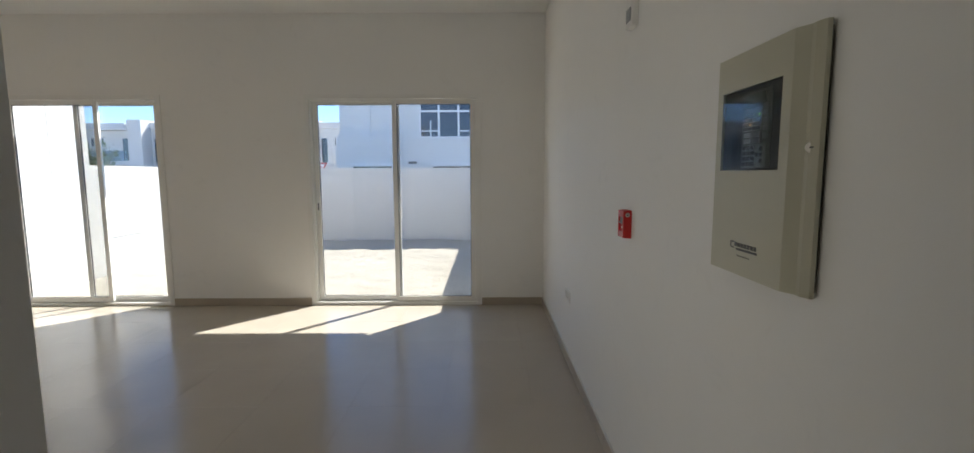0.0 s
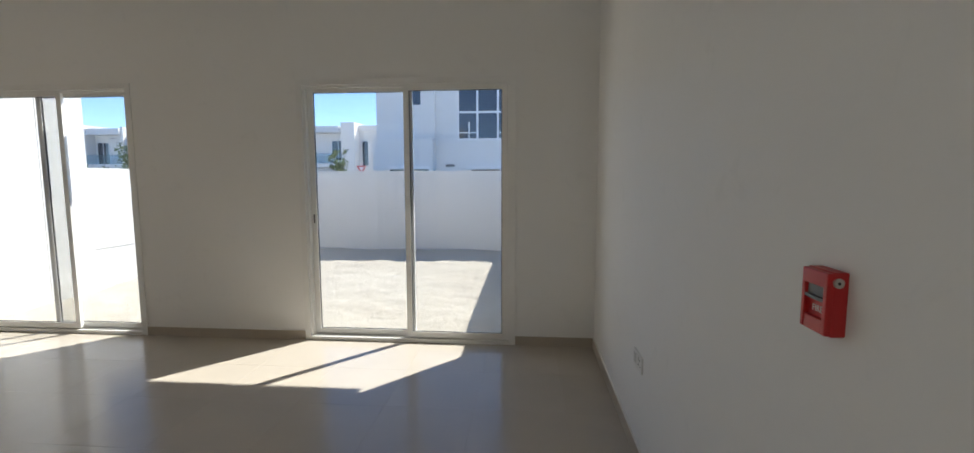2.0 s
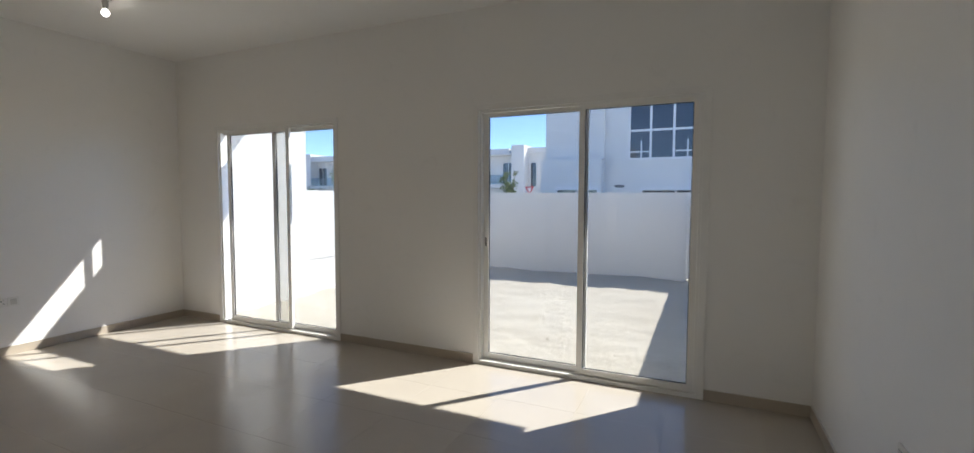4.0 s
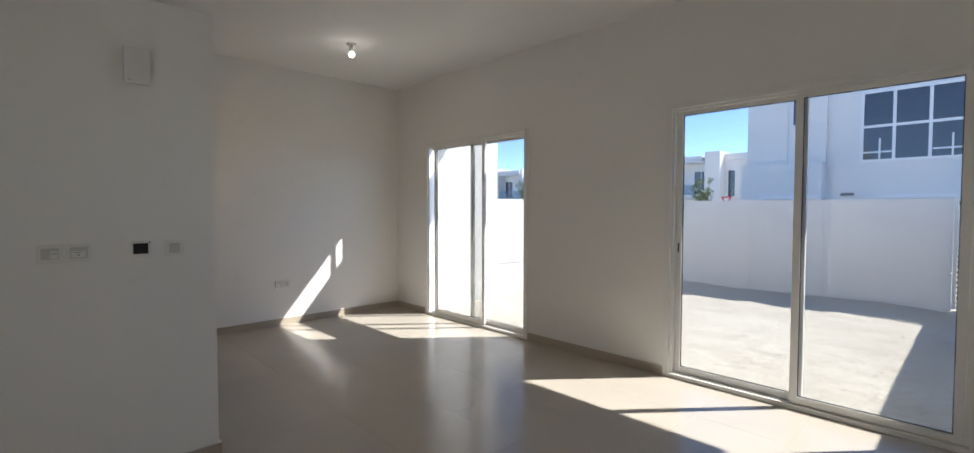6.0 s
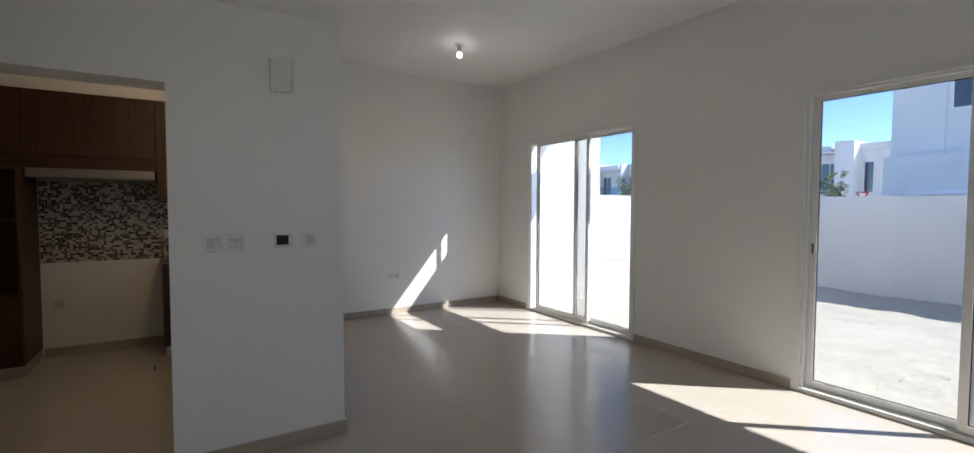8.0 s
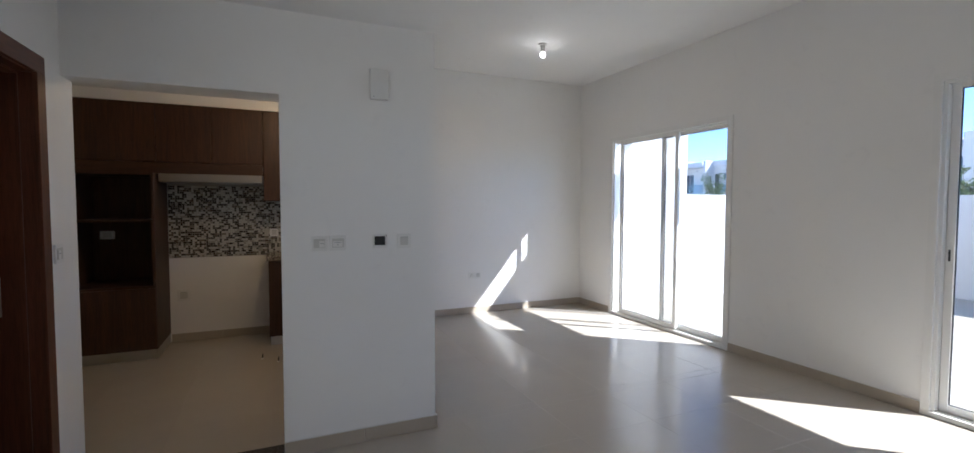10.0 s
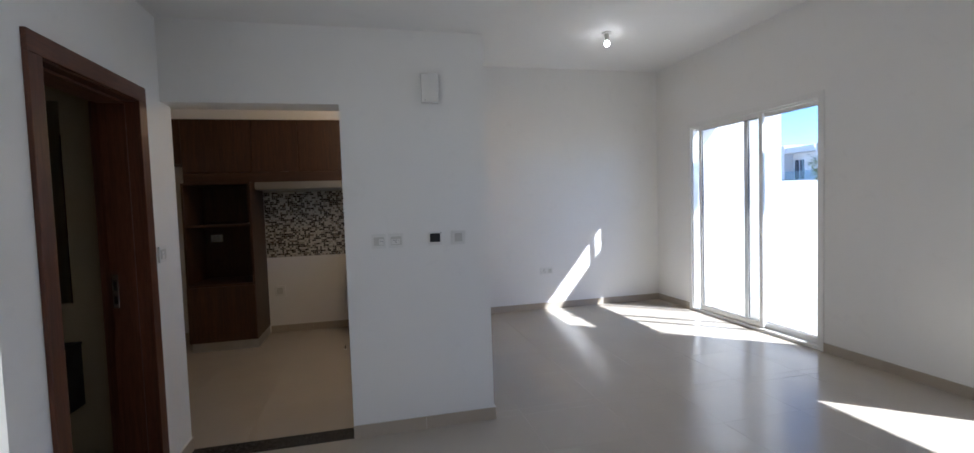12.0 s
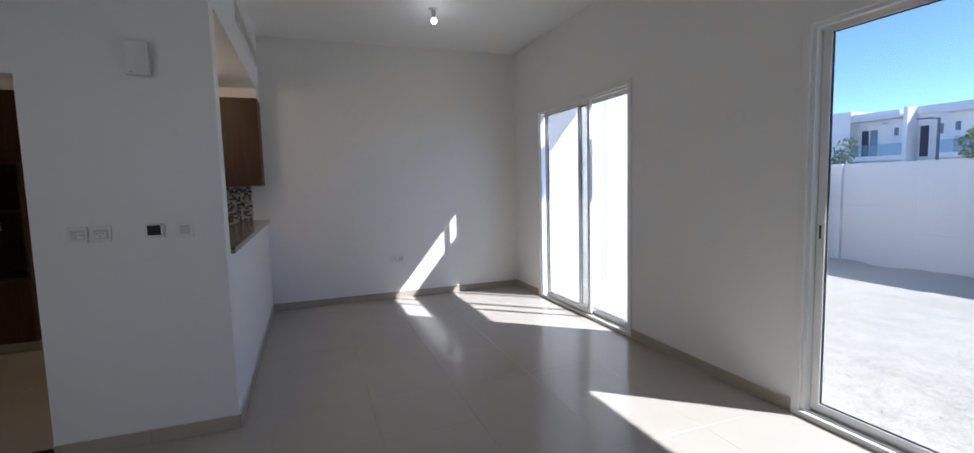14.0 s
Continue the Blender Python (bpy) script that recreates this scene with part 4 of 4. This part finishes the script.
softbox(bm, -4.36, -3.86, 30.04, 30.1, 2.10, 2.24, 0.01)
part("wall_light", bm, M_POLE, villa, "dark flush wall light")


HY = 50.9


def house_start(x0, x1, label):
    return base("townhouse", (x0 + x1) / 2, HY + 4, GROUND, label, "house", "row of townhouses")


def house_fin(h, x0, x1, top):
    bm = bmesh.new()
    box(bm, x0, x1, HY, HY + 9, GROUND, top)
    part("fin_wall", bm, M_OUTFAR, h)


def house_bay(h, x0, x1, big, small, end):
    """A balcony bay: deep roof band, glazed balustrade, a double window and a small one. end: the side wall that closes the balcony."""
    bm = bmesh.new()
    box(bm, x0, x1, HY + 1.3, HY + 9, GROUND, 6.05)
    part("wall", bm, M_OUTFAR, h)
    bm = bmesh.new()
    box(bm, x0 + 0.05, x1, HY - 0.12, HY + 8.9, 6.05, 6.22)
    box(bm, x0 + 0.05, x1 - 0.35, HY + 0.15, HY + 8.7, 6.22, 6.72)
    part("roof", bm, M_OUTFAR, h)
    bm = bmesh.new()
    box(bm, x0, x1, HY, HY + 1.3, 2.55, 2.95)
    box(bm, x0, x1, HY + 0.02, HY + 0.10, 1.15, 1.65)
    part("balcony", bm, M_OUTFAR, h)
    bm = bmesh.new()
    box(bm, x0 + 0.04, x1 - 0.04, HY + 0.03, HY + 0.05, 2.95, 3.95)
    part("balcony_glass", bm, M_RAILGLASS, h, "pale glass balustrade")
    bm = bmesh.new()
    box(bm, end - 0.5, end + 0.5, HY + 0.10, HY + 1.3, 2.95, 4.15)
    part("balcony_side", bm, M_OUTFAR, h)
    window_unit(h, big, big + 1.45, HY + 1.3, 2.95, 5.35, 2, 1, 0.07)
    window_unit(h, small, small + 0.52, HY + 1.3, 4.55, 5.40, 1, 1, 0.08)
    bm = bmesh.new()
    box(bm, big + 1.7, big + 2.1, HY + 1.24, HY + 1.3, 5.72, 5.80)
    part("wall_light", bm, M_POLE, h, "dark flush wall light")


def house_recess(h, x0, x1, tall, narrow):
    bm = bmesh.new()
    box(bm, x0, x1, HY + 1.5, HY + 9, GROUND, 6.25)
    part("wall", bm, M_OUTFAR, h)
    bm = bmesh.new()
    box(bm, x0, x1, HY + 1.25, HY + 8.8, 6.25, 6.85)
    part("roof", bm, M_OUTFAR, h)
    window_unit(h, tall, tall + 0.72, HY + 1.5, 2.7, 5.30, 1, 1, 0.05)
    window_unit(h, narrow, narrow + 0.42, HY + 1.5, 4.45, 5.35, 1, 1, 0.05)
    bm = bmesh.new()
    box(bm, tall + 1.15, tall + 1.22, HY + 1.44, HY + 1.5, 1.0, 5.6)
    part("rain_pipe", bm, M_OUTFAR, h)


first = house_start(-31.9, -22.9, "pale townhouse with a broad fin and glazed balcony across the road")
house_fin(first, -31.9, -29.3, 7.05)
house_bay(first, -29.3, -25.2, -29.15, -26.60, -25.75)
house_fin(first, -25.2, -24.9, 6.85)
house_recess(first, -24.9, -22.9, -24.80, -23.55)
second = house_start(-22.9, -14.6, "pale townhouse with a balcony and tall narrow window across the road")
house_bay(second, -22.9, -18.6, -20.15, -22.45, -22.35)
house_fin(second, -18.6, -17.2, 7.05)
house_recess(second, -17.2, -14.6, -16.98, -15.60)
for k in (1, 2):
    for unit in (first, second):
        copy_thing(unit, unit.matrix_basis @ pose(-17.3 * k, 0, 0))

# yield sign and street lamp
sign = base("yield_sign", -12.70, 40.0, GROUND, "red and white yield sign on a pole", "road sign")
bm = bmesh.new()
cyl(bm, (-12.70, 40, GROUND), (-12.70, 40, 2.3), 0.03, seg=10)
part("pole", bm, M_POLE, sign)


def triangle(size, y, nm, mat):
    bm = bmesh.new()
    pts = [(-12.70 - size / 2, 2.20 + size * 0.29), (-12.70 + size / 2, 2.20 + size * 0.29), (-12.70, 2.20 - size * 0.577)]
    f = [bm.verts.new((x, y, z)) for x, z in pts]
    g = [bm.verts.new((x, y - 0.012, z)) for x, z in pts]
    bm.faces.new(f)
    bm.faces.new(g[::-1])
    for i in range(3):
        k = (i + 1) % 3
        bm.faces.new((f[i], f[k], g[k], g[i]))
    part(nm, bm, mat, sign)


triangle(0.78, 39.96, "sign_border", M_SIGNRED)
triangle(0.44, 39.945, "sign_face", M_FARTRIM)

PX, PY, PZ = -9.86, 25.0, 3.30
post = base("street_lamp", PX, PY, GROUND, "dark steel street lamp with a single arm", "street lamp")
bm = bmesh.new()
cyl(bm, (PX, PY, GROUND), (PX, PY, PZ), 0.055, 0.045, 12)
part("pole", bm, M_POLE, post)
bm = bmesh.new()
cyl(bm, (PX, PY, PZ - 0.03), (PX - 0.35, PY, PZ + 0.02), 0.025, 0.02, 10)
softbox(bm, PX - 0.62, PX - 0.20, PY - 0.07, PY + 0.07, PZ, PZ + 0.045, 0.01)
part("arm", bm, M_POLE, post)


def tree(x, y, top, spread, seed, label):
    rnd = random.Random(seed)
    t = base("tree", x, y, GROUND, label, "tree", "young street trees")
    bm = bmesh.new()
    fork = GROUND + (top - GROUND) * 0.42
    cyl(bm, (x, y, GROUND - 0.05), (x + 0.03, y, fork), 0.05, 0.035, 10)
    tips = []
    for k in range(11):
        a = k * 2.4 + rnd.random()
        r = spread * rnd.uniform(0.35, 0.95)
        s = Vector((x + 0.03, y, fork * rnd.uniform(0.85, 1.0)))
        e = Vector((x + r * math.cos(a), y + r * math.sin(a), fork + (top - fork) * rnd.uniform(0.25, 0.95)))
        mid = (s + e) / 2 + Vector((0, 0, 0.12))
        cyl(bm, s, mid, 0.018, 0.012, 6)
        cyl(bm, mid, e, 0.012, 0.004, 6)
        tips += [e, mid, (mid + e) / 2]
    part("trunk", bm, M_BARK, t)
    bm = bmesh.new()
    for k in range(int(250 + 2600 * spread)):
        c = rnd.choice(tips) + Vector([rnd.gauss(0, spread * 0.16) for _ in range(3)])
        u = Vector([rnd.gauss(0, 1) for _ in range(3)]).normalized()
        v = u.orthogonal().normalized()
        q = rnd.uniform(0.03, 0.058)
        bm.faces.new([bm.verts.new(c + p) for p in (u * q, v * q * 0.45, -u * q, -v * q * 0.45)])
    part("crown", bm, M_LEAF, t, "thin uneven green crown", kind="stuff")
    return t


tree(-5.70, 18.0, 2.45, 0.30, 3, "slender young tree with a sparse crown outside the wall")
tree(-10.2, 20.0, 2.55, 0.70, 5, "bushy young tree with a broad crown outside the wall")
tree(-14.2, 20.0, 2.75, 0.60, 8, "small young tree with sparse leaves outside the wall")
tree(-17.0, 21.0, 2.45, 0.70, 11, "low bushy young tree beside the road")

# garden gate at the end of the far wall
gate = base("garden_gate", 0.28, FAR_WALL, GROUND, "white louvred metal garden gate, closed", "gate")
bm = bmesh.new()
ring(bm, -0.235, EAST - 0.01, GROUND + 0.02, WALL_TOP, 0.05, FAR_WALL + 0.03, FAR_WALL + 0.08, 0.05, 0.004)
part("gate_frame", bm, M_ALU, gate)
for k in range(19):
    bm = bmesh.new()
    z = GROUND + 0.09 + k * 0.084
    t = bmesh.new()
    box(t, -0.185, EAST - 0.06, -0.004, 0.004, -0.032, 0.032)
    merge(bm, t, Matrix.Translation((0, FAR_WALL + 0.055, z + 0.03)) @ Matrix.Rotation(radians(35), 4, "X"))
    part("slat", bm, M_ALU, gate)

# pebbles and clods
rnd = random.Random(21)
bm = bmesh.new()
for k in range(900):
    x, y = rnd.uniform(-6.0, 0.7), rnd.uniform(8.2, 13.9)
    s = rnd.choice((0.004, 0.005, 0.006, 0.007, 0.010)) * rnd.uniform(0.6, 1.2)
    z = ground_z(x, y)
    low = [bm.verts.new((x + 1.2 * s * rnd.uniform(0.7, 1.2) * math.cos(a * 1.047), y + s * math.sin(a * 1.047), z - 0.01)) for a in range(6)]
    high = [bm.verts.new((v.co.x * 0.55 + x * 0.45, v.co.y * 0.55 + y * 0.45, z + s * rnd.uniform(0.4, 0.7))) for v in low]
    bm.faces.new(high)
    for i in range(6):
        bm.faces.new((low[i], low[(i + 1) % 6], high[(i + 1) % 6], high[i]))
tagged(part("pebbles", bm, M_PEBBLE), "scattered small brown stones on the sand", "stones", kind="stuff")

# ---- floor tiles, last ----
P = 0.602


def lay(x_lo, x_hi, y_lo, y_hi):
    made = {}
    i0, i1 = math.floor((x_lo + 3.155) / P), math.ceil((x_hi + 3.155) / P)
    j0, j1 = math.floor((y_lo - 6.41) / P), math.ceil((y_hi - 6.41) / P)
    for i in range(i0, i1):
        for j in range(j0, j1):
            xa, xb = max(-3.155 + i * P, x_lo), min(-3.155 + (i + 1) * P, x_hi)
            ya, yb = max(6.41 + j * P, y_lo), min(6.41 + (j + 1) * P, y_hi)
            if xb - xa < 0.01 or yb - ya < 0.01:
                continue
            w, h = round(xb - xa, 3), round(yb - ya, 3)
            if (w, h) not in made:
                bm = bmesh.new()
                g, c = 0.0005, 0.0004
                lo_ = [bm.verts.new(p) for p in ((g, g, -0.006), (w - g, g, -0.006), (w - g, h - g, -0.006), (g, h - g, -0.006))]
                mi = [bm.verts.new(p) for p in ((g, g, -c), (w - g, g, -c), (w - g, h - g, -c), (g, h - g, -c))]
                up = [bm.verts.new(p) for p in ((g + c, g + c, 0), (w - g - c, g + c, 0), (w - g - c, h - g - c, 0), (g + c, h - g - c, 0))]
                bm.faces.new(up)
                for k in range(4):
                    q = (k + 1) % 4
                    bm.faces.new((lo_[k], lo_[q], mi[q], mi[k]))
                    bm.faces.new((mi[k], mi[q], up[q], up[k]))
                me = bpy.data.meshes.new("tile")
                bmesh.ops.recalc_face_normals(bm, faces=bm.faces[:])
                bm.to_mesh(me)
                bm.free()
                me.materials.append(M_TILE)
                made[w, h] = me
            ob = new("tile", made[w, h])
            ob.location = (xa, ya, 0)
            ob.parent = FLOOR_BASE


lay(PIER, EAST, 1.2, NORTH)
lay(WEST, PIER, STEP, NORTH)
lay(WEST, PIER_IN, 0.8, 4.25)
lay(-2.95, -1.85, 0.7, 2.50)
